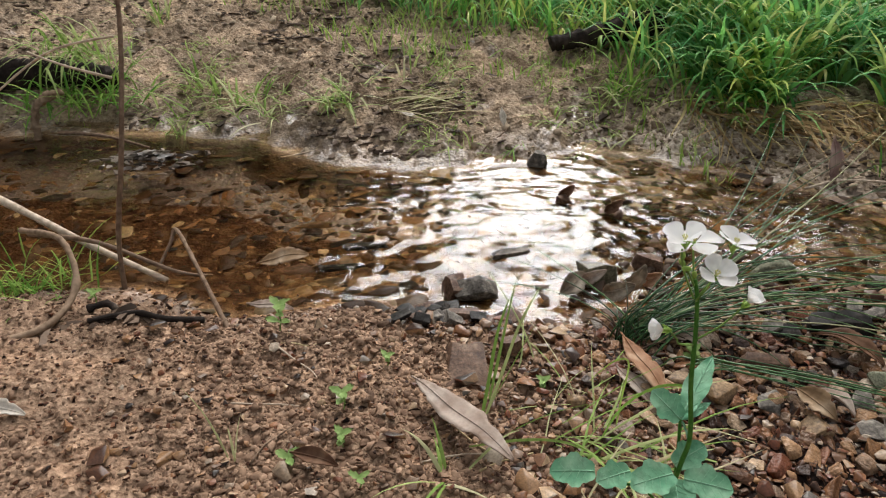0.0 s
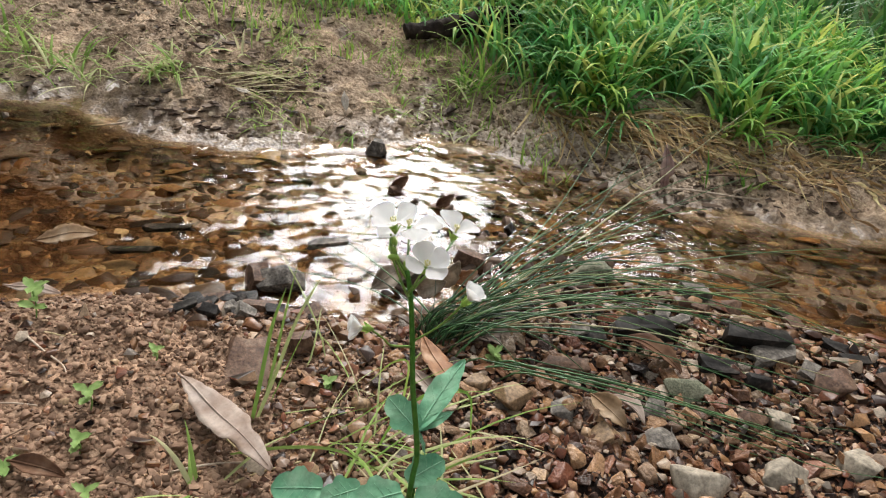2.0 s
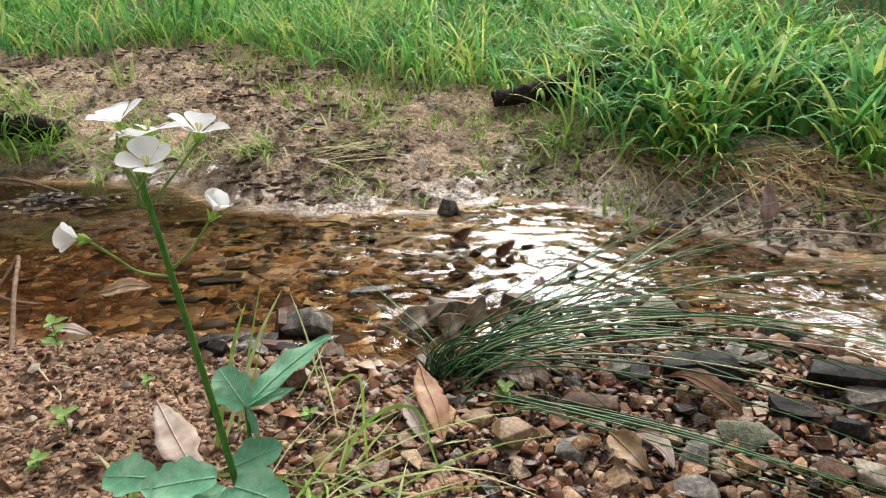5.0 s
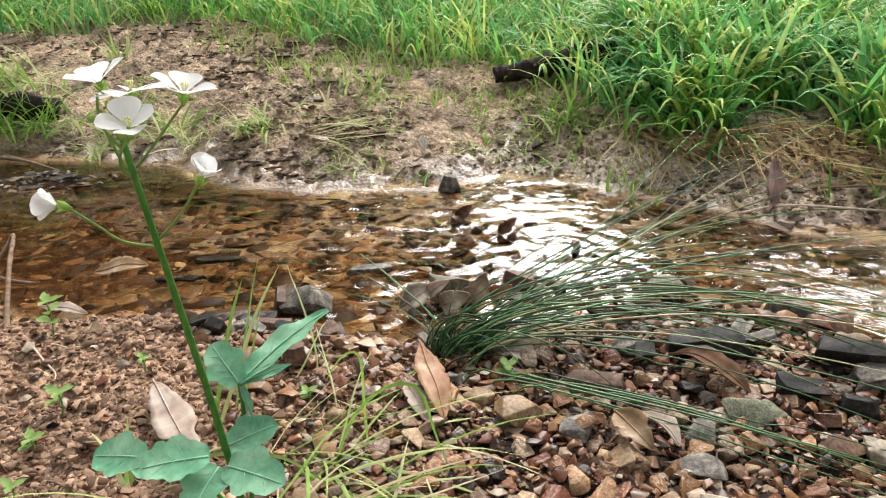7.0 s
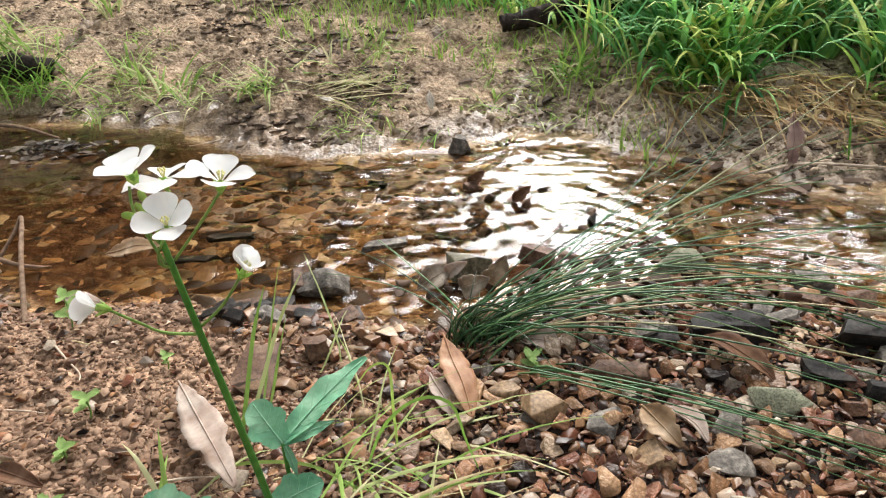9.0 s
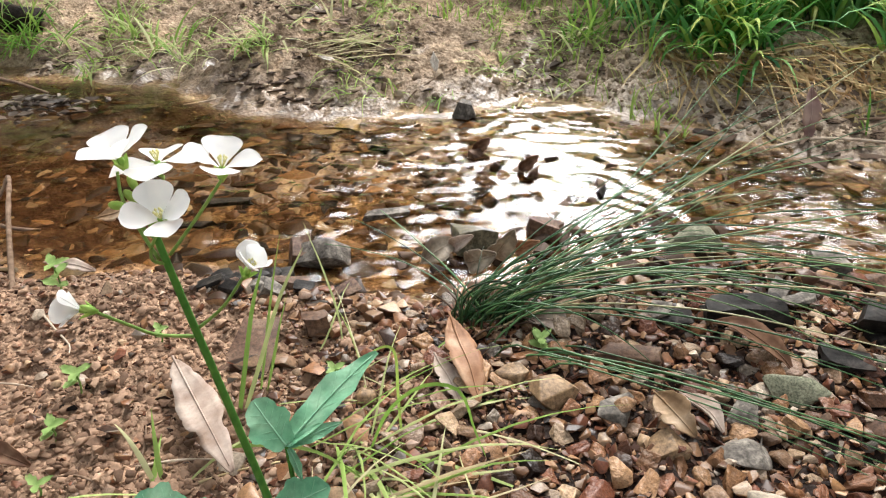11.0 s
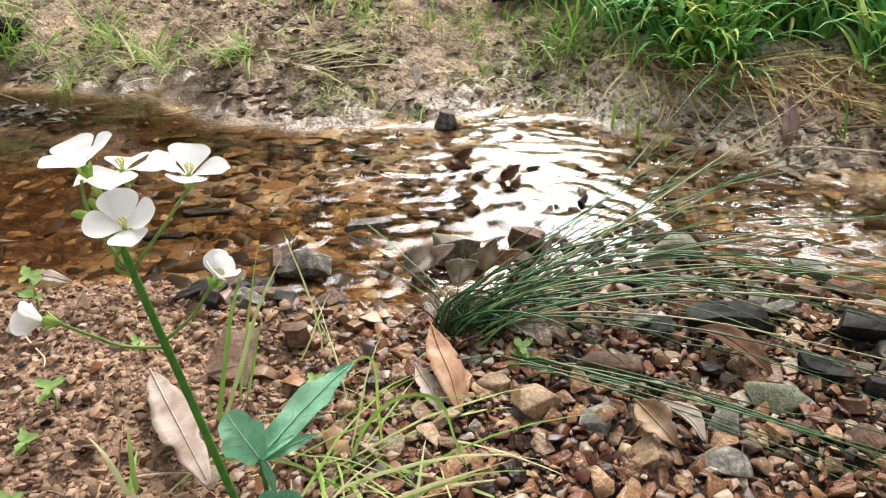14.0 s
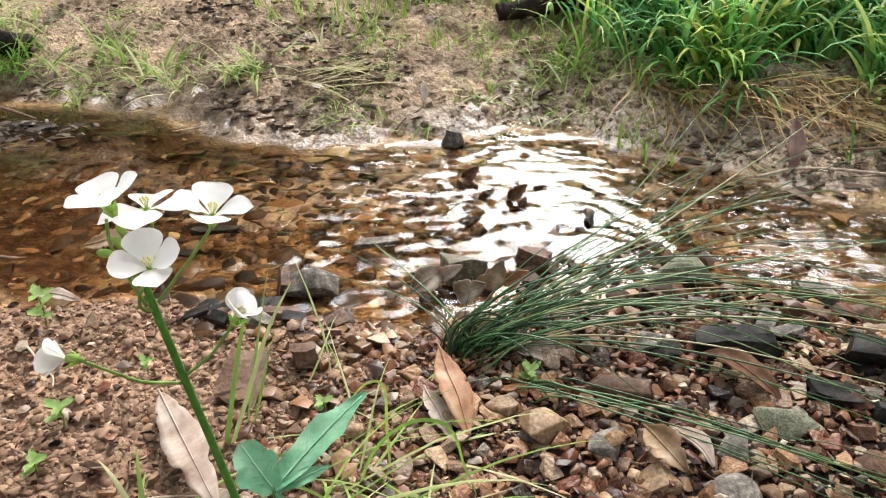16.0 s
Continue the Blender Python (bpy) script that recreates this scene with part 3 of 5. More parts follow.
stone(0.299, 0.424, (0.030, 0.028, 0.012), M_TANSTONE, "flat brown stone chip on the gravel", 42, 12, 0.05, 64, 8)
stone(0.230, 0.460, (0.033, 0.028, 0.022), M_TANSTONE, "tan angular stone among gravel", -12, 8, 0.2, 65, 8)
slab(0.061, 0.522, (0.018, 0.016, 0.016), M_BROWNSTONE, "small brown stone cube", 20, 0, 0, 0.003, 16)
slab(0.168, 0.675, (0.040, 0.030, 0.030), M_OLIVESTONE, "dark olive wet stone in the stream", 25, -18, 10, 0.008, 17)
slab(0.435, 0.515, (0.040, 0.018, 0.010), M_DARKSTONE, "dark slate chip among gravel", -14, 6, 0, 0.004, 18)
slab(0.50, 0.535, (0.044, 0.022, 0.012), M_GREYSTONE, "grey slate chip among gravel", 12, 6, 0, 0.004, 19)
gch = np.random.default_rng(77)
for k in range(34):
    cx, cy = (gch.normal(0.02, 0.035), gch.normal(0.592, 0.016)) if k < 20 else (gch.uniform(0.3, 0.62), gch.uniform(0.50, 0.64))
    slab(cx, cy, (gch.uniform(0.014, 0.032), gch.uniform(0.01, 0.018), gch.uniform(0.004, 0.009)), (M_DARKSTONE, M_DARKSTONE, M_BROWNSTONE, M_GREYSTONE)[k % 4], ("dark wet slate chip on the shore", "dark wet slate chip on the shore", "reddish stone chip on the shore", "grey slate chip on the shore")[k % 4], gch.normal(0, 30), gch.normal(4, 8), gch.normal(0, 6), 0.004, 30 + k)


for args in (
    (-0.010, 0.606, (0.030, 0.022, 0.018), M_DARKSTONE, "dark wet stone on the shore", 20, 0, 0.3, 4),
    (0.006, 0.598, (0.022, 0.020, 0.014), M_GREYSTONE, "small smooth grey stone on the shore", 40, 12, 0.3, 5),
    (-0.030, 0.604, (0.026, 0.018, 0.014), M_DARKSTONE, "dark wet stone on the shore", -30, 0, 0.3, 6),
    (0.143, 1.000, (0.036, 0.028, 0.034), M_GREYSTONE, "grey angular stone at the far water's edge", 12, 0, 0.3, 7, 6),
    (0.042, 0.905, (0.036, 0.022, 0.040), M_DARKSTONE, "dark wet stone standing out of the stream", -15, 0, 0.3, 8),
    (0.024, 0.800, (0.024, 0.018, 0.042), M_BROWNSTONE, "small wet brown stone in the stream", 30, 0, 0.3, 9),
    (0.167, 0.880, (0.030, 0.022, 0.034), M_BROWNSTONE, "wet brown stone in the ripples", 10, 0, 0.3, 11),
    (0.223, 0.838, (0.034, 0.020, 0.034), M_BROWNSTONE, "wet reddish stone in the ripples", -35, 10, 0.3, 12),
    (0.342, 0.752, (0.036, 0.022, 0.030), M_BROWNSTONE, "low brown stone in the ripples", 15, 0, 0.25, 15),
    (0.300, 0.795, (0.026, 0.018, 0.026), M_DARKSTONE, "dark wet stone in the ripples", 60, 0, 0.25, 16),
    (0.262, 0.79, (0.022, 0.016, 0.026), M_DARKSTONE, "dark wet stone in the ripples", 0, 0, 0.25, 17),
    (0.215, 0.775, (0.024, 0.020, 0.028), M_DARKSTONE, "dark wet stone in the ripples", 80, 0, 0.25, 18),
    (0.505, 0.630, (0.034, 0.030, 0.024), M_BROWNSTONE, "wet reddish stone at the waterline", 30, 0, 0.3, 24),
    (0.450, 0.618, (0.030, 0.024, 0.016), M_TANSTONE, "small tan stone on the gravel", 15, 0, 0.3, 25),
    (0.392, 0.487, (0.044, 0.036, 0.020), M_GREENSTONE, "round speckled greenish stone", 0, 0, 0.3, 29, 4),
    (0.343, 0.425, (0.034, 0.024, 0.015), M_GREYSTONE, "smooth grey brown pebble", 10, 0, 0.3, 33, 5),
    (0.110, 0.452, (0.030, 0.026, 0.018), M_TANSTONE, "round pale stone in soil", 0, 0, 0.3, 34, 5),
    (0.205, 0.482, (0.036, 0.018, 0.014), M_TANSTONE, "oval orange brown stone", 25, 0, 0.25, 36, 5),
    (0.352, 0.378, (0.054, 0.036, 0.026), M_PALESTONE, "large smooth pale grey stone among gravel", 8, 0, 0.35, 37, 5),
    (0.502, 0.402, (0.044, 0.030, 0.020), M_PALESTONE, "pale angular stone among gravel", 22, 0, 0.3, 48, 7),
    (0.462, 0.452, (0.036, 0.028, 0.018), M_PALESTONE, "pale flat stone among gravel", -20, 0, 0.3, 49, 7),
    (0.440, 0.392, (0.050, 0.034, 0.022), M_PALESTONE, "large pale grey stone among gravel", -14, 0, 0.35, 38, 6),
    (0.392, 0.357, (0.040, 0.030, 0.020), M_TANSTONE, "rounded tan stone among gravel", 30, 0, 0.35, 39, 6),
    (0.352, 0.46, (0.034, 0.020, 0.016), M_GREYSTONE, "pale angular stone among gravel", 65, 0, 0.3, 40, 7),
    (0.440, 0.455, (0.032, 0.022, 0.018), M_BROWNSTONE, "brown stone among gravel", 15, 0, 0.3, 41, 7),
    (0.465, 0.50, (0.034, 0.022, 0.020), M_DARKSTONE, "dark angular stone among gravel", -25, 0, 0.3, 42, 7),
    (0.545, 0.50, (0.05, 0.032, 0.026), M_BROWNSTONE, "brown stone beside the stream", 15, 0, 0.3, 43, 7),
    (0.31, 0.56, (0.034, 0.024, 0.018), M_GREYSTONE, "grey stone under sedge leaves", 10, 0, 0.3, 44, 7),
    (0.243, 0.553, (0.034, 0.022, 0.020), M_TANSTONE, "pale stone beside the sedge tussock", 20, 0, 0.3, 45, 6),
    (0.20, 0.572, (0.040, 0.018, 0.022), M_TANSTONE, "pale rounded stone inside the sedge tussock", -18, 0, 0.2, 46, 5),
):
    stone(*args)


# ---- gravel, bed stones and soil crumbs ----
def scatter(rng, n, x0, x1, y0, y1, size, keep, gap=0.62):
    """Places and radii of stones that hardly overlap, largest first."""
    r = np.sort(size(rng, n))[::-1]
    cells, out = {}, []
    c = 0.02
    for rad in r:
        for _ in range(6):
            x, y = rng.uniform(x0, x1), rng.uniform(y0, y1)
            if rng.random() > keep(x, y):
                continue
            i, j = int(x // c), int(y // c)
            near = [o for a in (-1, 0, 1) for b in (-1, 0, 1) for o in cells.get((i + a, j + b), ())]
            if all((x - o[0]) ** 2 + (y - o[1]) ** 2 > (gap * (rad + o[2])) ** 2 for o in near):
                cells.setdefault((i, j), []).append((x, y, rad))
                out.append((x, y, rad))
                break
    return np.array(out)


def heap(name, spots, shapes, rng, mat, parent, sink=0.35, kind="stuff", tip=0.6, lift=0.0, sharp=24):
    zs = ground_z(spots[:, 0], spots[:, 1])
    V, F, k = [], [], 0
    for (x, y, r), z in zip(spots, zs):
        v, f = shapes[rng.integers(len(shapes))]
        v = turn_z(v * np.array([rng.uniform(0.8, 1.35), rng.uniform(0.7, 1.1), rng.uniform(0.7, 1.15)]), rng.uniform(0, 6.28))
        a = rng.normal(0, tip * 0.5)
        v = np.stack([v[:, 0], v[:, 1] * np.cos(a) - v[:, 2] * np.sin(a), v[:, 1] * np.sin(a) + v[:, 2] * np.cos(a)], 1)
        V.append(v * r + (x, y, z + r * (0.45 - sink) + lift))
        F.append(f + k)
        k += len(v)
    ob = part(name, mesh_from(name, np.concatenate(V), np.concatenate(F), mat, sharp=sharp), parent)
    return tagged(ob, kind=kind)


rng = np.random.default_rng(5)
LOW = [stone_shape(rng, 9, 0.62, 0) for _ in range(24)]
CRUMB = [stone_shape(rng, 18, 0.8, 0) for _ in range(24)]
MID = [stone_shape(rng, int(rng.integers(9, 15)), rng.uniform(0.45, 0.75), 0.07) for _ in range(48)]


def stony(x, y):
    s = float(step(0.0, 0.17, x + 0.35 * max(y - 0.5, 0)))
    shore = 0.5 if y > 0.55 and x > -0.03 else 0.0
    inw = near_shore(x) + (0.002 if x < 0.3 else 0.02)
    fade = float((1 - step(0.72, 1.1, x)) * step(0.1, 0.26, y))
    return max(s, shore, 0.03) * fade if y < inw else 0.0


gravel = scatter(rng, 22000, -0.3, 0.9, 0.18, 0.70, lambda g, n: np.clip(g.lognormal(math.log(0.0030), 0.54, n), 0.0017, 0.0115), stony, 0.60)
grit = scatter(rng, 19000, -0.4, 1.0, 0.18, 0.66, lambda g, n: g.uniform(0.0016, 0.0036, n), lambda x, y: (0.05 + 0.95 * stony(x, y)) * float((1 - step(0.7, 1.0, x)) * step(0.16, 0.28, y)), 0.5)
nearest = (gravel[:, 0] > 0.12) & (gravel[:, 0] < 0.52) & (gravel[:, 1] > 0.36) & (gravel[:, 1] < 0.6)
picked = np.flatnonzero(nearest)[:300]
rest = np.setdiff1d(np.arange(len(gravel)), picked)
heap("gravel", gravel[rest], MID, rng, M_GRAVEL, ground, 0.12)
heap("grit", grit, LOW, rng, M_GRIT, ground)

inside = lambda x, y: 1.0 if near_shore(x) - 0.015 < y < far_shore(x) - 0.02 else 0.0
bed = scatter(rng, 4200, -1.1, 1.1, 0.56, 1.12, lambda g, n: np.clip(g.lognormal(math.log(0.0060), 0.55, n), 0.003, 0.02), lambda x, y: inside(x, y) * float(0.35 + 0.65 * step(-0.3, -0.1, x)), 0.5)
heap("bed_stones", bed, [(v * (1.35, 1.0, 0.5), f) for v, f in MID], rng, M_BED, ground, 0.5, tip=0.35)
riffle = scatter(rng, 170, 0.10, 0.40, 0.63, 0.88, lambda g, n: g.uniform(0.005, 0.012, n), inside, 0.9)
heap("riffle_stones", riffle, MID, rng, M_DEBRIS, ground, 0.1, lift=0.008)
crumbs = scatter(rng, 34000, -0.46, 0.22, 0.32, 0.64, lambda g, n: np.clip(g.lognormal(math.log(0.0014), 0.50, n), 0.0008, 0.0050), lambda x, y: (1.0 if y < near_shore(x) else 0.0) * float(1 - 0.85 * step(0.05, 0.25, x)) * (0.35 + 0.65 * float(step(0.35, 0.6, vnoise(x, y, 0.08, 71)))) * float(0.15 + 0.85 * step(-0.3, -0.12, x)), 0.6)
heap("soil_crumbs", crumbs, CRUMB, rng, M_CRUMB, ground, 0.62, sharp=60)
clods = scatter(rng, 1900, -0.9, 0.75, 0.95, 1.6, lambda g, n: np.clip(g.lognormal(math.log(0.004), 0.5, n), 0.002, 0.014), lambda x, y: 0.9 if far_shore(x) + 0.01 < y < grass_edge(x) + 0.1 and vnoise(x, y, 0.09, 72) > 0.45 else 0.0, 0.6)
more = scatter(rng, 1500, 0.2, 0.95, 0.9, 1.2, lambda g, n: np.clip(g.lognormal(math.log(0.0035), 0.45, n), 0.0018, 0.009), lambda x, y: 0.9 if far_shore(x) + 0.01 < y < grass_edge(x) + 0.04 else 0.0, 0.6)
clods = np.concatenate([clods, more])
heap("mud_clods", clods, CRUMB, rng, M_CLOD, ground, 0.7, sharp=60)


# ---- grass ----
def field(name, n, region, length, width, mat, label, seed, curl=(0.8, 2.0), lean=(0.05, 0.5), seg=5, heading=None, category="grass", lie=False):
    g = np.random.default_rng(seed)
    pts = []
    while len(pts) < n:
        x, y = region(g)
        if x is not None:
            pts.append((x, y))
    p = np.array(pts)
    base = np.column_stack([p, ground_z(p[:, 0], p[:, 1]) - 0.004])
    k = g.uniform(*length, n) * (0.6 + 0.8 * vnoise(p[:, 0], p[:, 1], 0.12, seed))
    hd = g.uniform(0, 6.283, n) if heading is None else g.normal(heading[0], heading[1], n)
    v, f = blades(base, hd, g.uniform(*lean, n), k, g.uniform(*width, n), g.uniform(*curl, n), seg, seed)
    if lie:
        v[:, 2] = np.maximum(v[:, 2], ground_z(v[:, 0], v[:, 1]) + g.uniform(0.001, 0.008, len(v)))
    return thing(name, (0, 0, 0), label, category, kind="stuff", me=mesh_from(name, v, f, mat))


def clump_region(x0, x1, depth, off=0.0, power=1.0):
    def pick(g):
        x = g.uniform(x0, x1)
        y = grass_edge(x) + off + depth * g.random() ** power
        if max(abs(x) - 2.2, 0) / 2.2 > g.random() or depth * 1.4 * vnoise(x, 0, 0.4, 82) < (y - grass_edge(x) - off) * 0.6:
            return None, None
        return (x, y) if vnoise(x, y, 0.07, 81) > 0.25 else (None, None)
    return pick


field("grass", 4600, clump_region(0.415, 0.98, 0.6, 0.03), (0.07, 0.165), (0.007, 0.014), M_GRASS, "lush green broad-bladed grass on the far bank", 1, (0.8, 3.0), (0.03, 0.6), 6)
field("grass", 170, clump_region(0.42, 1.1, 0.10, 0.01), (0.05, 0.11), (0.005, 0.010), M_GRASS, "green grass blades drooping over the bank edge", 7, (1.0, 2.4), (0.4, 1.3), 6, (-1.5, 0.7))
field("grass", 6800, clump_region(-1.6, 0.5, 0.9, 0.0), (0.06, 0.17), (0.004, 0.008), M_GRASS, "green grass at the back of the mud bank", 2, (1.0, 3.0), (0.1, 0.8))
field("grass", 9000, lambda g: (g.uniform(-5, 5.5), 1.9 + 7.5 * g.random() ** 1.5), (0.12, 0.3), (0.007, 0.014), M_GRASS, "meadow of tall green grass behind the stream", 3, seg=4)
# grass at the far right, its shade coloured into the blades
field("grass", 4200, clump_region(0.93, 4.4, 1.8, 0.08, 1.6), (0.07, 0.2), (0.005, 0.012), M_GRASSSHADE, "green grass along the far bank, coloured as if shaded", 8, (1.2, 3.0), (0.05, 0.7), 4)
field("grass", 2600, clump_region(-4.4, -1.5, 1.9, 0.0, 1.5), (0.08, 0.2), (0.006, 0.013), M_GRASS, "green grass along the far bank", 9, (1.2, 3.0), (0.05, 0.7), 4)
field("grass", 1000, clump_region(-0.5, 0.42, 0.32, -0.20), (0.015, 0.05), (0.0015, 0.004), M_YOUNG, "short pale green grass sprouting from mud", 4)
field("dry_grass", 190, lambda g: (lambda x: (x, grass_edge(x) + g.uniform(-0.02, 0.05)))(g.uniform(0.39, 0.66)), (0.05, 0.13), (0.0018, 0.0048), M_STRAW, "dry straw-coloured grass hanging over the bank", 5, (0.0, 0.6), (1.1, 1.8), 6, (-1.25, 0.5), lie=True)
field("dry_grass", 190, lambda g: (lambda x: (x, grass_edge(x) + g.uniform(-0.08, 0.05)))(g.uniform(0.60, 1.0)), (0.05, 0.15), (0.0018, 0.0042), M_STRAW, "dry straw lying on the bank below the grass", 10, (0.0, 0.5), (1.1, 1.9), 6, (-0.7, 1.2), lie=True)

# thin grass and dark scraps strewn over the far mud
field("grass", 1100, lambda g: (lambda x: (x, far_shore(x) + g.uniform(0.03, 0.3)) if vnoise(x, far_shore(x) + 0.1, 0.11, 83) > 0.5 else (None, None))(g.uniform(-0.75, 0.4)), (0.02, 0.06), (0.001, 0.003), M_YOUNG, "thin pale grass seedlings strewn over mud", 6, (0.6, 2.4), (0.7, 1.6))
scraps = scatter(rng, 2400, -0.95, 0.95, 0.86, 1.8, lambda g, n: np.clip(g.lognormal(math.log(0.0048), 0.55, n), 0.002, 0.013), lambda x, y: 1.0 if far_shore(x) + 0.015 < y < grass_edge(x) + 0.12 and fbm(x, y, 0.13, 2, 73) > 0.5 else 0.04 if far_shore(x) < y < grass_edge(x) else 0.0, 0.5)
heap("leaf_scraps", scraps, [(v * (1.5, 0.7, 0.4), f) for v, f in LOW], rng, M_DEBRIS, ground, 0.3, tip=0.3)


def tuft(x, y, n, length, width, mat, label, seed, spread=0.012, lean=(0.1, 0.9), curl=(0.6, 1.8), heading=None, z=None):
    g = np.random.default_rng(seed)
    base = np.column_stack([g.normal(0, spread, n), g.normal(0, spread, n), np.full(n, -0.003)])
    hd = g.uniform(0, 6.283, n) if heading is None else g.normal(heading[0], heading[1], n)
    v, f = blades(base, hd, g.uniform(*lean, n), g.uniform(*length, n), g.uniform(*width, n), g.uniform(*curl, n), 6, seed)
    z = gz(x, y) if z is None else z
    v[:, 2] = np.maximum(v[:, 2], np.maximum(ground_z(v[:, 0] + x, v[:, 1] + y), 0) - z - 0.002)
    v = v.reshape(n, -1, 3)
    f = blades(base[:1], hd[:1], [0], [1], [1], [0], 6, seed)[1]
    top = thing("grass_tuft", (x, y, z), label, "grass")
    for one in v:
        part("blade", mesh_from("blade", one, f, mat), top)
    return top


for a in ((-0.165, 1.150, 60, (0.04, 0.10), (0.003, 0.0065), M_TUFT, "bright green grass tuft lying on mud", 11, 0.020, (0.6, 1.5), (0.6, 2.0)),
          (-0.065, 1.150, 46, (0.05, 0.13), (0.0028, 0.006), M_STRAWTUFT, "bleached grass lying flat on mud", 12, 0.030, (1.25, 1.6), (0.1, 0.5), (0.0, 0.35)),
          (-0.375, 1.200, 46, (0.05, 0.11), (0.003, 0.0065), M_TUFT, "thin yellow-green grass tuft drooping on mud", 13, 0.035, (0.4, 1.4), (0.8, 2.0)),
          (-0.28, 1.175, 44, (0.03, 0.08), (0.0028, 0.0055), M_TUFT, "low pale grass sprouting from mud", 25, 0.035, (0.6, 1.5), (0.6, 1.8)),
          (-0.43, 1.245, 9, (0.07, 0.12), (0.004, 0.007), M_TUFT, "upright young grass tuft on the bank", 14, 0.008, (0.1, 0.7), (0.8, 2.0)),
          (-0.58, 1.50, 16, (0.06, 0.12), (0.004, 0.007), M_TUFT, "upright yellow-green grass on the dry bank", 26, 0.012, (0.1, 0.6)),
          (0.175, 1.140, 30, (0.03, 0.07), (0.0028, 0.0055), M_TUFT, "low seedling grass on the wet mud", 27, 0.03, (0.6, 1.5)),
          (0.31, 1.185, 60, (0.025, 0.06), (0.003, 0.007), M_TUFT, "pale green leafy grass below the bank", 28, 0.030, (0.5, 1.4)),
          (-0.03, 1.26, 50, (0.03, 0.08), (0.0028, 0.0055), M_TUFT, "thin green grass on the mud bank", 29, 0.05, (0.2, 1.2)),
          (0.08, 1.03, 14, (0.02, 0.05), (0.0015, 0.003), M_TUFTGREEN, "green grass seedlings at the waterline", 30, 0.02, (0.5, 1.4)),
          (-0.625, 1.215, 110, (0.07, 0.14), (0.003, 0.006), M_TUFTGREEN, "green grass drooping over a dark log", 15, 0.05, (0.3, 1.2), (0.8, 2.2)),
          (-0.62, 1.245, 70, (0.08, 0.15), (0.003, 0.007), M_TUFT, "pale grass arching over the top of a dark log", 24, 0.035, (0.3, 1.3), (1.2, 2.6), (-1.4, 0.9), 0.10),
          (-0.44, 1.12, 14, (0.03, 0.06), (0.003, 0.005), M_TUFT, "small bright grass tuft beside the log", 16),
          (0.19, 1.02, 10, (0.02, 0.05), (0.0015, 0.003), M_TUFT, "thin grass seedlings by the water", 18, 0.02),
          (0.31, 1.2, 26, (0.05, 0.10), (0.004, 0.007), M_TUFTGREEN, "green grass tuft at the foot of the bank", 19, 0.02),
          (0.28, 1.1, 18, (0.03, 0.06), (0.002, 0.004), M_TUFT, "low yellow-green grass on the bank", 20, 0.025, (0.6, 1.4)),
          (0.70, 1.02, 18, (0.07, 0.13), (0.006, 0.010), M_TUFTGREEN, "broad green grass tuft drooping over the bank", 21, 0.015, (0.3, 1.1), (0.9, 2.2), (-1.6, 0.8)),
          (-0.45, 0.650, 130, (0.03, 0.075), (0.0015, 0.003), M_TUFTGREEN, "low green grass patch at the water's edge", 22, 0.03, (0.2, 1.2)),
          (0.655, 0.93, 14, (0.03, 0.07), (0.002, 0.004), M_TUFTGREEN, "green grass tuft over wet mud", 23, 0.02)):
    tuft(*a)

# lying pale grass round the flower's foot
tuft(0.112, 0.402, 30, (0.05, 0.15), (0.0012, 0.0034), M_TUFT, "long pale green grass lying over gravel", 31, 0.026, (1.0, 1.4), (0.5, 1.2), (-0.15, 0.8))
tuft(0.10, 0.43, 20, (0.05, 0.12), (0.0010, 0.0022), M_TUFT, "thin green grass lying over gravel", 32, 0.028, (0.9, 1.45), (0.4, 1.2), (0.4, 1.1))
tuft(0.125, 0.375, 16, (0.05, 0.11), (0.0012, 0.0030), M_STRAWTUFT, "bleached thin grass lying over gravel", 36, 0.03, (1.1, 1.5), (0.3, 0.9), (-0.5, 0.9))
tuft(0.040, 0.455, 2, (0.09, 0.14), (0.003, 0.0055), M_TUFT, "upright pale grass blades beside a brown stone", 33, 0.004, (0.1, 0.4), (0.0, 0.4), (0.35, 0.5))
tuft(0.0, 0.375, 8, (0.04, 0.08), (0.0025, 0.0042), M_TUFT, "small pale grass tuft in soil", 34, 0.006, (0.5, 1.3))
tuft(-0.159, 0.39, 3, (0.05, 0.075), (0.002, 0.003), M_TUFT, "single thin grass seedling", 35, 0.002, (0.0, 0.25), (0.2, 0.9))



def bent_blade(points, width, mat, label, seed=0):
    """One long grass blade through points, folded along its middle."""
    p = spline(points, 18)
    v, f = [], []
    for i, q in enumerate(p):
        d = p[min(i + 1, 17)] - p[max(i - 1, 0)]
        side = np.cross(d, (0.2, -0.75, 0.6))
        side = side / np.linalg.norm(side)
        w = width * 0.5 * min(1.0, 0.5 + i / 6) * max(0.06, 1 - (i / 17) ** 4)
        v += [q - side * w, q + np.array((0, 0.15, -0.3)) * w, q + side * w]
    for i in range(17):
        f += [[i * 3 + k, i * 3 + k + 1, i * 3 + k + 4, i * 3 + k + 3] for k in (0, 1)]
    base = np.array(points[0])
    return thing("grass", tuple(base), label, "grass", me=mesh_from("grass", np.array(v) - base, f, mat))


bent_blade(((0.118, 0.405, 0.016), (0.132, 0.407, 0.055), (0.154, 0.402, 0.082), (0.175, 0.392, 0.089), (0.183, 0.400, 0.052), (0.191, 0.412, 0.012)), 0.0021, M_TUFTGREEN, "broad green grass blade arching over gravel")
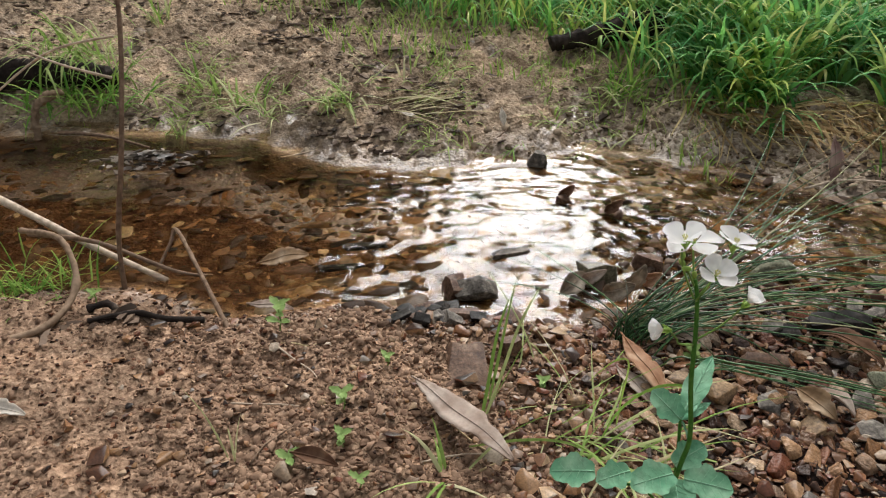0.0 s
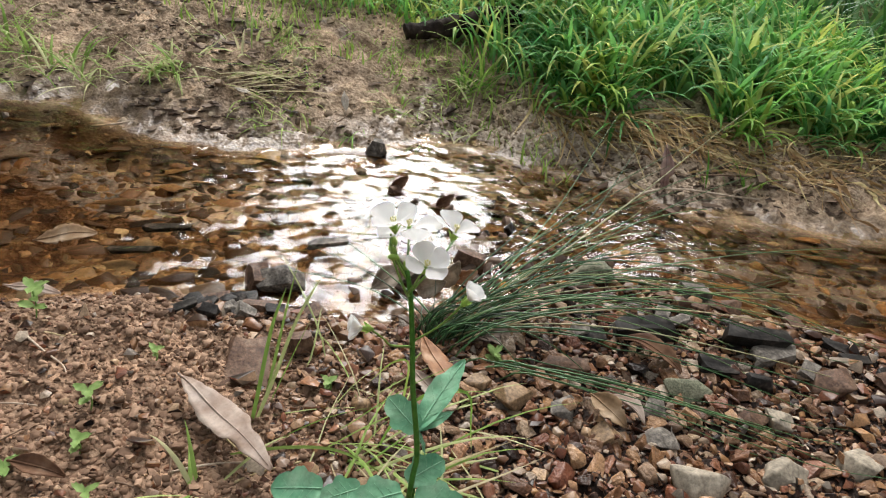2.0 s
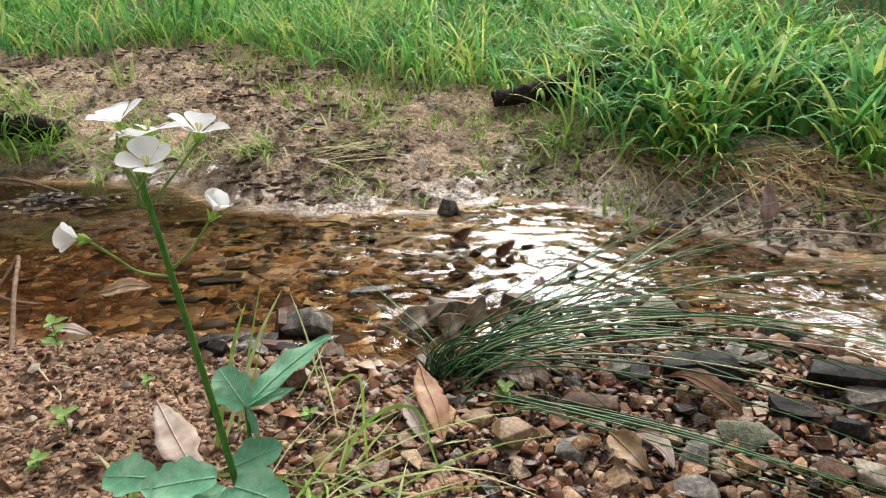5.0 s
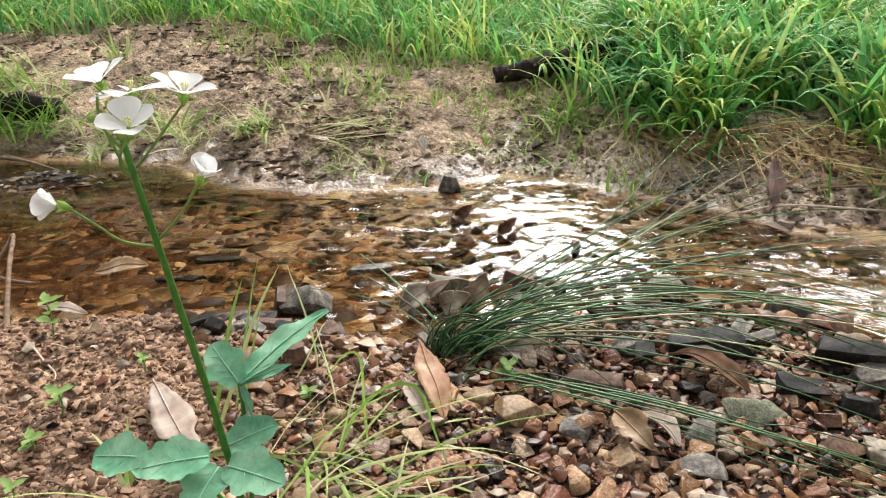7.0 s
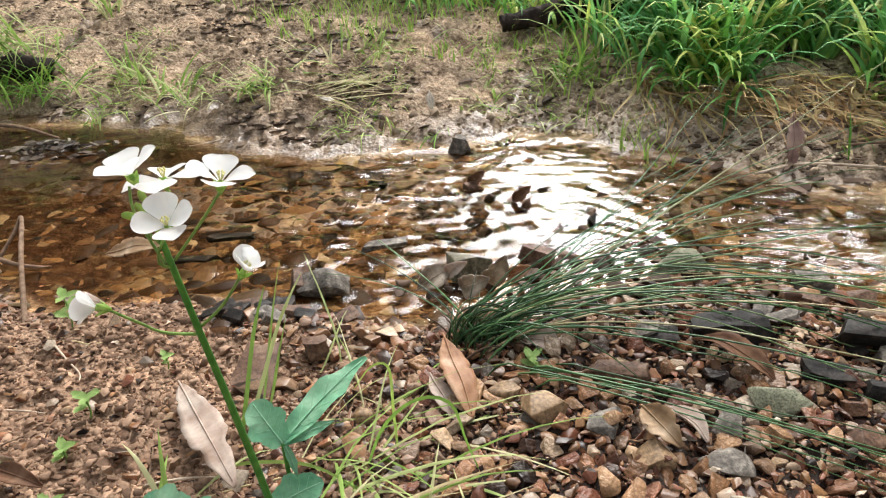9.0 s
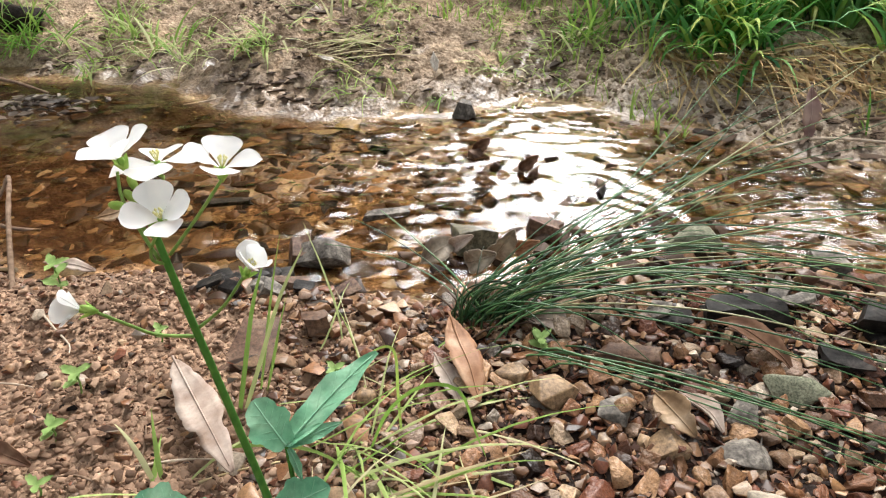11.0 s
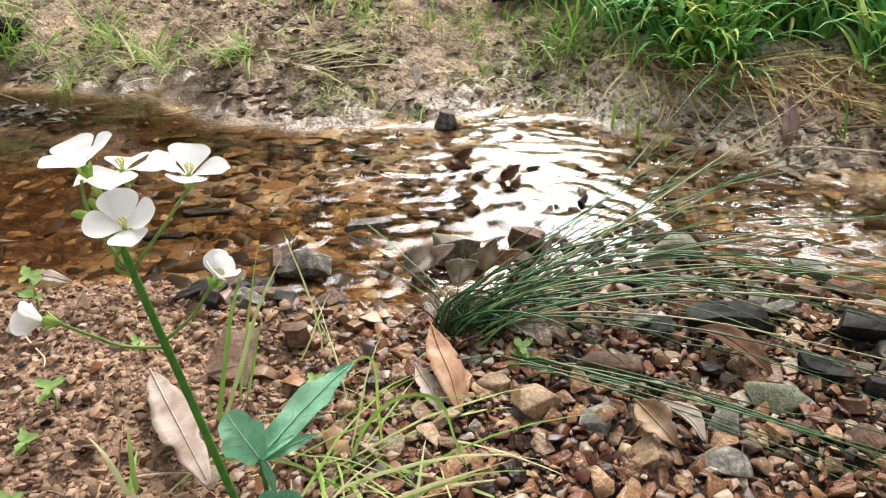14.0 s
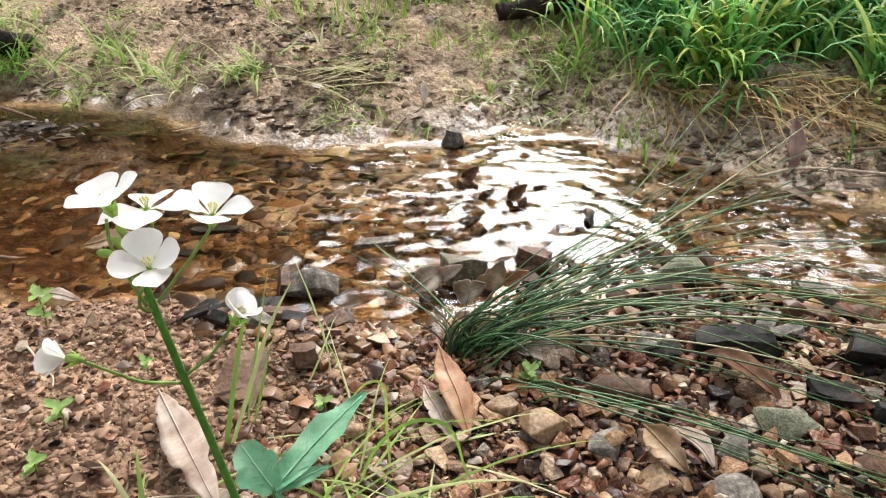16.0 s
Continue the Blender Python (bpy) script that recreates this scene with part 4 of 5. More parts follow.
bent_blade(((0.137, 0.424, 0.012), (0.1368, 0.421, 0.055), (0.137, 0.418, 0.092), (0.126, 0.420, 0.091), (0.112, 0.426, 0.068)), 0.0017, M_TUFTGREEN, "green grass blade bent over at the tip")
bent_blade(((0.030, 0.432, 0.016), (0.036, 0.443, 0.050), (0.043, 0.458, 0.090), (0.052, 0.466, 0.118)), 0.0030, M_TUFT, "upright broad green grass blade beside a brown stone")
bent_blade(((0.032, 0.434, 0.016), (0.046, 0.446, 0.055), (0.060, 0.460, 0.095), (0.076, 0.470, 0.126)), 0.0028, M_TUFT, "leaning green grass blade beside a brown stone")
bent_blade(((0.020, 0.405, 0.020), (0.060, 0.398, 0.034), (0.095, 0.392, 0.036), (0.130, 0.380, 0.022)), 0.0022, M_TUFT, "pale grass blade lying along the soil")


# ---- sedge tussock ----
def sedge(x, y):
    g = np.random.default_rng(41)
    z = gz(x, y)
    top = thing("sedge_tussock", (x, y, z), "tussock of long thin green sedge leaves sweeping over gravel", "sedge")
    # (count, first heading and spread, last heading and spread, length from and to, rise from and to, fall, root)
    for count, h0, s0, h1, s1, lo, hi, up0, up1, fall, root, mat in (
            (14, 0.72, 0.15, 0.68, 0.18, 0.28, 0.62, 0.14, 0.34, 0.28, (0, 0), M_SEDGE), (13, 0.46, 0.22, 0.38, 0.22, 0.22, 0.52, 0.12, 0.36, 0.40, (0, 0), M_SEDGE),
            (12, 0.34, 0.24, 0.02, 0.16, 0.30, 0.48, 0.22, 0.46, 0.70, (0, 0), M_SEDGE), (11, 0.16, 0.26, -0.28, 0.16, 0.24, 0.42, 0.12, 0.34, 0.5, (0, 0), M_SEDGE),
            (8, -0.30, 0.08, -0.38, 0.12, 0.20, 0.34, 0.03, 0.10, 0.2, (0.045, -0.045), M_SEDGE), (5, 0.3, 0.5, 0.0, 0.4, 0.10, 0.20, 0.3, 0.6, 0.8, (0, 0), M_SEDGE),
            (3, 2.45, 0.15, 2.6, 0.1, 0.10, 0.17, 0.15, 0.35, 0.3, (0, 0), M_SEDGE), (28, 0.8, 0.7, 0.5, 0.6, 0.03, 0.08, 0.3, 0.9, 1.3, (0.008, 0), M_SEDGESHADE)):
        for i in range(count):
            first, last, drop = g.normal(h0, s0), g.normal(h1, s1), fall * g.uniform(0.5, 1.5)
            n = g.uniform(lo, hi)
            rise = g.uniform(up0, up1)
            p, out, a = np.array([root[0] + g.normal(0, 0.014), root[1] + g.normal(0, 0.008), gz(x + root[0], y + root[1]) - z - 0.004]), [], rise
            low = 0.004 + 0.012 * g.random()
            kick = g.uniform(0.2, 1.0) if rise > 0.11 else 0.0
            for s in range(21):
                out.append(p.copy())
                hd = first + (last - first) * min(1.0, s / 12) + g.normal(0, 0.012)
                b = a + kick * math.exp(-s * n / 20 / 0.028)
                p = p + np.array([math.cos(hd) * math.cos(b), math.sin(hd) * math.cos(b), math.sin(b)]) * n / 20
                a -= drop / 18
                floor = max(gz(x + p[0], y + p[1]), 0.0) - z + low
                p[2] = max(p[2], floor)
            r = g.uniform(0.0006, 0.0011)
            v, f = tube(spline(out, 28), np.linspace(r, r * 0.4, 28).tolist(), 4)
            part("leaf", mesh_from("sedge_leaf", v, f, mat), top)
    # short dark leaves added to stand for shade inside the tussock's foot
    for i in range(46):
        hd, n = g.uniform(-0.6, 2.6), g.uniform(0.02, 0.06)
        a = g.uniform(0.2, 1.2)
        foot = np.array([g.normal(0.004, 0.010), g.normal(0, 0.007), -0.003])
        out = [foot + np.array([math.cos(hd) * math.cos(a), math.sin(hd) * math.cos(a), math.sin(a) - 0.5 * s / 5]) * n * s / 5 for s in range(6)]
        for q in out:
            q[2] = max(q[2], max(gz(x + q[0], y + q[1]), 0) - z + 0.002)
        v, f = tube(out, np.linspace(0.0013, 0.0004, 6).tolist(), 4)
        part("dead_leaf", mesh_from("dead_leaf", v, f, M_DEBRIS), top, "short dark leaf added for the shade at the foot")
    return top


sedge(0.176, 0.545)


# ---- flowering plant ----
def leaf_blade(outline, cup=0.15, wave=0.0, n=12, seed=0, thick=0.0):
    """A leaf along +x, 1 long: outline(u) gives half its width; cup lifts the margins, wave ruffles them."""
    verts, faces, across = [], [], 7
    for i in range(n + 1):
        u = i / n
        w = outline(u)
        for k in range(across):
            s = (k - (across - 1) / 2) / ((across - 1) / 2)
            verts.append((u, s * w, cup * w * s * s + wave * abs(s) * math.sin(u * 17 + seed + 2 * s) - 0.12 * cup * u * u))
    for i in range(n):
        faces += [[i * across + k, (i + 1) * across + k, (i + 1) * across + k + 1, i * across + k + 1] for k in range(across - 1)]
    return np.array(verts), faces


def frame_of(point, along, face):
    x = Vector(along).normalized()
    z = (Vector(face) - x * Vector(face).dot(x)).normalized()
    y = z.cross(x)
    m = Matrix((x, y, z)).transposed().to_4x4()
    m.translation = point
    return m


def petal_outline(u):
    return (0.04 + 0.46 * math.sin(math.pi * (u * 0.62 + 0.01)) ** 1.8) * math.sqrt(max(0.0, 1 - max(0.0, (u - 0.5) / 0.5) ** 3.2)) + 0.004


PETAL = leaf_blade(petal_outline, 0.22, 0.006, 22)
SEPAL = leaf_blade(lambda u: 0.26 * math.sin(math.pi * (0.12 + 0.86 * u)) ** 0.8, 0.5, 0, 6)


def flower(parent, centre, axis, radius, spin=0.0, opening=1.15, petals=4, seed=0):
    """A four-petalled flower whose axis looks along axis; opening: radians by which the petals spread from the axis."""
    g = np.random.default_rng(seed + 7)
    z = Vector(axis).normalized()
    head = part("flower", mesh_from("receptacle", *tube([Vector(centre) - z * 0.0032, Vector(centre) - z * 0.0012, Vector(centre) + z * 0.0010], [0.0005, 0.0010, 0.0008], 8), M_SEPAL), parent, "white four-petalled flower")
    x = (Vector((1, 0, 0)) - z * z.x).normalized() if abs(z.x) < 0.8 else (Vector((0, 1, 0)) - z * z.y).normalized()
    y = z.cross(x)
    for k in range(petals):
        a = spin + 2 * math.pi * k / 4 + g.normal(0, 0.08)
        o = opening + g.normal(0, 0.1)
        out = (x * math.cos(a) + y * math.sin(a)) * math.sin(o) + z * math.cos(o)
        m = frame_of(Vector(centre) + z * 0.0004, out, z * 1.2 - (x * math.cos(a) + y * math.sin(a)) * 0.5)
        size = radius * g.uniform(0.94, 1.08)
        v = PETAL[0].copy()
        v[:, 2] += -0.10 * v[:, 0] ** 2 + 0.018 * np.sin(v[:, 1] * 9 + seed + k)
        v = np.array([(m @ Vector(q * size))[:] for q in v])
        part("petal", mesh_from("petal", v, PETAL[1], M_PETAL), head)
    for k in range(4):
        a = spin + math.pi / 4 + math.pi / 2 * k
        out = (x * math.cos(a) + y * math.sin(a)) * 0.45 + z * 0.9
        m = frame_of(Vector(centre) - z * 0.0026 + (x * math.cos(a) + y * math.sin(a)) * 0.0008, out, -(x * math.cos(a) + y * math.sin(a)))
        v = np.array([(m @ Vector(q * 0.0036))[:] for q in SEPAL[0]])
        part("sepal", mesh_from("sepal", v, SEPAL[1], M_SEPAL), head, "pale green sepal")
    for k in range(6):
        a = 2 * math.pi * k / 6 + spin
        p0 = Vector(centre) + z * 0.0006
        p1 = p0 + (x * math.cos(a) + y * math.sin(a)) * 0.0009 + z * 0.0024
        v, f = tube([p0, (p0 + p1) / 2, p1, p1 + z * 0.0004, p1 + z * 0.0010], [0.00014, 0.00014, 0.00016, 0.00042, 0.0001], 5)
        part("stamen", mesh_from("stamen", v, f, M_ANTHER), head, "yellow stamen")
    return head


FOOT = Vector((0.124, 0.285, 0.0))
cress = thing("flowering_plant", (FOOT.x, FOOT.y, gz(FOOT.x, FOOT.y)), "white-flowered cress with a green stem and rounded lobed leaves", "flower")
bpy.context.view_layer.update()


def on_plant(name, vf, mat, label=""):
    v = np.array([tuple(q) for q in vf[0]]) - np.array(cress.location)
    return part(name, mesh_from(name, v, vf[1], mat), cress, label)


on_plant("stem", tube(spline(((0.124, 0.285, 0.012), (0.122, 0.275, 0.09), (0.1215, 0.264, 0.15), (0.1212, 0.2600, 0.1734), (0.116, 0.2606, 0.2076), (0.1133, 0.2594, 0.2311), (0.1103, 0.259, 0.2539), (0.1080, 0.2605, 0.2645)), 30), np.linspace(0.0015, 0.0009, 30).tolist(), 10), M_STEM)
for pts in (((0.1011, 0.2636, 0.2779), (0.102, 0.2613, 0.2702), (0.1084, 0.2588, 0.2557)), ((0.1251, 0.2677, 0.2742), (0.1191, 0.2636, 0.2662), (0.1107, 0.2604, 0.2561)), ((0.1086, 0.2708, 0.2735), (0.1085, 0.266, 0.267), (0.1082, 0.2605, 0.262)),
            ((0.1131, 0.2555, 0.2675), (0.1102, 0.2540, 0.2624), (0.1085, 0.2561, 0.257), (0.1103, 0.2593, 0.2543)), ((0.0954, 0.2463, 0.2481), (0.1010, 0.2503, 0.2408), (0.1045, 0.2549, 0.2343), (0.1128, 0.2592, 0.2307)), ((0.1301, 0.258, 0.2519), (0.1227, 0.2584, 0.2417), (0.1141, 0.2597, 0.2334)),
            ((0.1028, 0.2580, 0.2712), (0.1055, 0.2590, 0.266), (0.1080, 0.2600, 0.2615)), ((0.1028, 0.2659, 0.2727), (0.105, 0.263, 0.267), (0.108, 0.2605, 0.263))):
    on_plant("flower_stalk", tube(spline(pts, 12), np.linspace(0.0004, 0.0005, 12).tolist(), 6), M_PEDICEL)
L = cress.location
for c, ax, r, spin, op, n, sd in (((0.1138, 0.2552, 0.2692), (0.10, -0.34, 0.92), 0.0098, 0.45, 0.98, 4, 1), ((0.1022, 0.2645, 0.2805), (-0.20, -0.10, 0.97), 0.0102, 0.55, 0.95, 4, 2), ((0.1083, 0.2700, 0.2768), (-0.05, 0.05, 0.97), 0.0122, 0.25, 1.5, 4, 3),
                                  ((0.1252, 0.2688, 0.2762), (0.20, 0.04, 0.97), 0.0098, 0.4, 1.0, 4, 4), ((0.0935, 0.2456, 0.2490), (-0.85, -0.15, 0.2), 0.0070, 0.3, 0.55, 4, 5), ((0.1314, 0.2581, 0.2536), (0.45, -0.1, 0.75), 0.0072, 0.9, 0.45, 4, 6)):
    flower(cress, Vector(c) - L, ax, r, spin, op, n, sd)
for c, ax in (((0.1022, 0.2576, 0.2718), (-1.0, 0, 0.1)), ((0.1028, 0.2659, 0.2737), (-0.3, 0, 1)), ((0.1023, 0.2641, 0.2709), (-0.6, 0, 0.8)), ((0.1075, 0.2610, 0.2665), (-0.2, -0.1, 1))):
    c, ax = Vector(c), Vector(ax).normalized()
    on_plant("bud", tube([c - ax * 0.0022, c - ax * 0.0012, c, c + ax * 0.0012, c + ax * 0.0020], [0.0004, 0.0010, 0.0012, 0.0010, 0.0004], 8), M_SEPAL, "pale green flower bud")


def lobed(u):
    return 0.37 * math.sin(math.pi * (0.05 + 0.94 * u)) ** 0.6 * (1 + 0.13 * math.sin(u * 15 + 1) + 0.05 * math.sin(u * 37))


def lance(u):
    return 0.135 * math.sin(math.pi * (0.04 + 0.95 * u ** 0.85)) ** 0.8 * (1 + 0.10 * math.sin(u * 17) + 0.22 * math.exp(-((u - 0.62) / 0.06) ** 2))


def cress_leaf(start, along, face, length, outline=lobed, cup=0.25, seed=0):
    m = frame_of(Vector(start) - L, along, face)
    v, f = leaf_blade(outline, cup, 0.022, 22, seed)
    v[:, 2] -= 0.12 * v[:, 0] ** 2
    ob = part("leaf", mesh_from("leaf", np.array([(m @ Vector(q * length))[:] for q in v]), f, M_CRESS), cress, "rounded blue-green leaf")
    rib = [(m @ Vector((u * length, 0, (0.010 - 0.12 * u * u - 0.12 * cup * u * u) * length)))[:] for u in np.linspace(0.02, 0.95, 8)]
    part("midrib", mesh_from("midrib", *tube(rib, np.linspace(0.00042, 0.00018, 8).tolist(), 5), M_VEIN), ob)
    for u in (0.18, 0.34, 0.5, 0.66):
        for sgn in (-1, 1):
            w = outline(min(u + 0.14, 0.95))
            vein = []
            for k in range(4):
                uu, yy = u + 0.16 * k / 3, sgn * 0.78 * w * k / 3
                vein.append((m @ (Vector((uu, yy, cup * yy * yy / max(w, 0.01) - 0.12 * uu * uu - 0.12 * cup * uu * uu + 0.012)) * length))[:])
            part("vein", mesh_from("vein", *tube(vein, [0.00011, 0.00010, 0.00008, 0.00005], 4), M_VEIN), ob)
    return ob


NODE = (0.1235, 0.280, 0.166)
on_plant("leaf_stalk", tube(spline(((0.1225, 0.272, 0.105), (0.125, 0.275, 0.13), NODE), 10), 0.0009, 6), M_STEM)
for start, along, face, n, out in ((NODE, (0.55, 0.75, 0.42), (-0.3, -0.5, 0.9), 0.046, lance), (NODE, (-0.55, 0.35, 0.5), (0.2, -0.85, 0.6), 0.020, lobed), (NODE, (0.85, 0.35, 0.3), (0, -0.5, 0.9), 0.020, lance), (NODE, (0.4, -0.3, -0.7), (0.6, -0.2, 0.6), 0.014, lance),
                                   ((0.082, 0.2764, 0.132), (-1.0, 0.05, 0.02), (0, -0.45, 0.9), 0.024, lobed), ((0.100, 0.274, 0.135), (-0.75, -0.3, 0.05), (0, -0.4, 0.9), 0.020, lobed), ((0.117, 0.260, 0.148), (-0.95, -0.35, 0.1), (0, -0.35, 1), 0.024, lobed), ((0.120, 0.268, 0.146), (0.8, 0.3, 0.35), (-0.2, -0.6, 0.8), 0.020, lobed), ((0.119, 0.262, 0.142), (-0.1, -0.85, 0.0), (0, -0.2, 1), 0.022, lobed), ((0.123, 0.260, 0.144), (0.95, -0.35, 0.1), (0, -0.4, 0.9), 0.024, lobed)):
    cress_leaf(start, along, face, n, out, 0.25, int(n * 1000))
for p in (((0.1225, 0.272, 0.105), (0.105, 0.27, 0.128), (0.087, 0.268, 0.130)), ((0.1225, 0.273, 0.10), (0.122, 0.270, 0.115), (0.121, 0.268, 0.130))):
    on_plant("leaf_stalk", tube(spline(p, 8), 0.0008, 6), M_STEM)


# ---- fallen leaves ----
def dry_leaf(m, length, width, mat, label, curl=0.3, bend=0.1, seed=0):
    def outline(u):
        return 0.5 * width / length * math.sin(math.pi * (0.015 + 0.97 * u)) ** 0.8 * (1 + 0.025 * math.sin(u * 31 + seed) + 0.03 * math.sin(u * 11 + 2 * seed) - 0.25 * math.exp(-((u - 0.72) / 0.05) ** 2) * (seed % 3 == 1))
    v, f = leaf_blade(outline, curl, 0.006, 44, seed)
    side = np.sign(v[:, 1])
    v[:, 1] *= 1 - 0.22 * step(0.70, 0.90, vnoise(v[:, 0] + 7.3 * seed, side, 0.07, seed)) + 0.07 * (vnoise(v[:, 0], side * 3, 0.025, seed + 5) - 0.5)
    v[:, 2] += bend * np.sin(v[:, 0] * math.pi) + 0.02 * np.sin(v[:, 0] * 9 + seed)
    v *= length
    me = mesh_from("dry_leaf", v, f, mat)
    ob = thing("dry_leaf", (0, 0, 0), label, "leaf", me=me)
    ob.matrix_basis = m
    sol = ob.modifiers.new("thickness", "SOLIDIFY")
    sol.thickness = 0.0006
    rib = [(u * length, 0, (bend * math.sin(u * math.pi) + 0.02 * math.sin(u * 9 + seed) - 0.12 * curl * u * u) * length + 0.0004) for u in np.linspace(-0.06, 0.97, 14)]
    part("midrib", mesh_from("midrib", *tube(rib, np.linspace(0.0009, 0.0003, 14).tolist(), 5), mat), ob)
    return ob


def leaf_at(a, b, width, mat, label, face=(0, 0, 1), curl=0.3, bend=0.1, seed=0):
    a, b = Vector(a), Vector(b)
    return dry_leaf(frame_of(a, b - a, face), (b - a).length, width, mat, label, curl, bend, seed)


leaf_at((-0.022, 0.466, 0.034), (0.050, 0.372, 0.043), 0.025, M_PALELEAF, "pale pinkish dry gum leaf lying on soil", (0.1, -0.35, 1), 0.07, 0.03, 1)
leaf_at((0.160, 0.516, 0.042), (0.184, 0.448, 0.030), 0.022, M_ORANGELEAF, "orange-brown dry leaf leaning on gravel", (0.25, -0.35, 1), 0.08, 0.03, 2)
leaf_at((0.152, 0.490, 0.028), (0.172, 0.450, 0.026), 0.014, M_PALELEAF, "pale dry leaf under an orange one", (0, -0.2, 1), 0.3, 0.03, 3)
leaf_at((0.546, 0.945, 0.062), (0.545, 0.916, 0.006), 0.021, M_PURPLELEAF, "purple-brown dry leaf standing at the water's edge", (0.05, -1, 0.4), 0.3, 0.05, 4)
leaf_at((0.093, 1.100, 0.052), (0.097, 1.088, 0.028), 0.011, M_BLEACHED, "small bleached leaf on mud", (0, -1, 0.6), 0.2, 0.05, 5)
leaf_at((0.350, 0.545, 0.024), (0.398, 0.505, 0.016), 0.020, M_BROWNLEAF, "curved dark brown leaf on gravel", (0.3, -0.4, 1), 0.5, 0.18, 6)
leaf_at((0.296, 0.462, 0.028), (0.314, 0.430, 0.026), 0.020, M_TANLEAF, "curled tan leaf among gravel", (-0.4, -0.3, 1), 0.6, 0.1, 7)
leaf_at((0.312, 0.462, 0.028), (0.333, 0.436, 0.026), 0.016, M_PALELEAF, "curled pale leaf among gravel", (0.5, -0.3, 1), 0.6, 0.1, 8)
leaf_at((-0.195, 0.600, 0.020), (-0.150, 0.596, 0.018), 0.012, M_PALELEAF, "pale leaf scrap on wet soil", (0, -0.3, 1), 0.2, 0.05, 9)
leaf_at((0.215, 0.545, 0.022), (0.255, 0.535, 0.020), 0.018, M_PALELEAF, "pale crumpled leaf beside the sedge", (0, -0.4, 1), 0.5, 0.1, 10)
leaf_at((0.165, 0.62, 0.020), (0.19, 0.60, 0.042), 0.020, M_GREYLEAF, "grey-brown dry leaf caught in the sedge", (0, -1, 0.5), 0.5, 0.1, 11)
leaf_at((0.185, 0.635, 0.018), (0.205, 0.62, 0.052), 0.022, M_GREYLEAF, "grey-brown curled leaf caught in the sedge", (0.3, -1, 0.3), 0.5, 0.1, 12)
leaf_at((0.150, 0.655, 0.012), (0.168, 0.636, 0.036), 0.013, M_PALELEAF, "pale curled leaf caught in the sedge", (-0.3, -1, 0.5), 0.6, 0.12, 15)
leaf_at((0.205, 0.640, 0.020), (0.226, 0.630, 0.036), 0.014, M_ORANGELEAF, "brown curled leaf caught in the sedge", (0.2, -1, 0.6), 0.6, 0.12, 16)
leaf_at((0.125, 0.640, 0.006), (0.155, 0.655, 0.022), 0.022, M_GREYLEAF, "grey-brown leaf at the water's edge", (0, -0.8, 0.7), 0.5, 0.12, 17)
leaf_at((0.158, 0.890, 0.000), (0.178, 0.886, 0.018), 0.014, M_BROWNLEAF, "brown leaf standing in the ripples", (0.2, -1, 0.3), 0.6, 0.1, 18)
leaf_at((0.212, 0.842, 0.000), (0.232, 0.836, 0.020), 0.014, M_BROWNLEAF, "wet brown leaf standing in the ripples", (-0.2, -1, 0.3), 0.6, 0.1, 19)
leaf_at((-0.212, 0.712, 0.000), (-0.156, 0.720, 0.009), 0.022, M_TANLEAF, "broad tan leaf lying half in the stream", (0.05, -0.5, 1), 0.2, 0.08, 21)
leaf_at((-0.112, 0.389, 0.030), (-0.078, 0.380, 0.028), 0.012, M_BROWNLEAF, "small curled brown leaf on soil", (0.2, -0.5, 1), 0.8, 0.12, 20)
leaf_at((-0.38, 0.444, 0.026), (-0.335, 0.432, 0.030), 0.014, M_BLEACHED, "pale bark scrap on soil", (0.1, -0.4, 1), 0.6, 0.08, 13)
leaf_at((-0.065, 1.085, 0.05), (-0.04, 1.08, 0.045), 0.008, M_BLEACHED, "bleached leaf end on mud", (0, -0.3, 1), 0.2, 0.05, 14)


# ---- sticks, logs, debris ----
def stick(points, r0, r1, mat, label, seed=0, name="stick", n=16):
    p = np.array(points)
    v, f = rod(p - p[0], r0, r1, n, 8, 0.08, seed)
    return thing(name, tuple(p[0]), label, "stick", me=mesh_from(name, v, f, mat))


upright = stick(((-0.346, 0.655, -0.01), (-0.344, 0.668, 0.06), (-0.327, 0.69, 0.16), (-0.328, 0.75, 0.27), (-0.335, 0.78, 0.36)), 0.0028, 0.0024, M_TWIG, "upright thin brown twig standing in the stream", 1)
for pts in (((0.012, 0.085, 0.262), (-0.05, 0.07, 0.250), (-0.105, 0.045, 0.212)), ((0.010, 0.065, 0.225), (-0.03, 0.06, 0.238), (-0.066, 0.06, 0.252))):
    part("side_twig", mesh_from("side_twig", *rod(pts, 0.0016, 0.0011, 10, 6, 0.05, 3), M_PALETWIG), upright, "pale side twig")
stick(((-0.62, 0.80, 0.085), (-0.50, 0.755, 0.05), (-0.40, 0.71, 0.025), (-0.305, 0.672, 0.002)), 0.0048, 0.0034, M_PALETWIG, "pale bleached stick leaning into the stream", 2)
stick(((-0.46, 0.69, 0.055), (-0.40, 0.655, 0.065), (-0.372, 0.62, 0.045), (-0.368, 0.59, 0.03), (-0.378, 0.555, 0.024), (-0.41, 0.535, 0.022), (-0.47, 0.525, 0.022)), 0.0032, 0.0040, M_ROOT, "curved pale brown root on the shore", 3, n=24)
stick(((-0.327, 0.698, -0.004), (-0.315, 0.724, 0.020), (-0.309, 0.734, 0.032), (-0.262, 0.656, 0.028), (-0.203, 0.558, 0.010)), 0.0019, 0.0026, M_TWIG, "bent brown twig standing like an arch at the shore", 4, n=26)
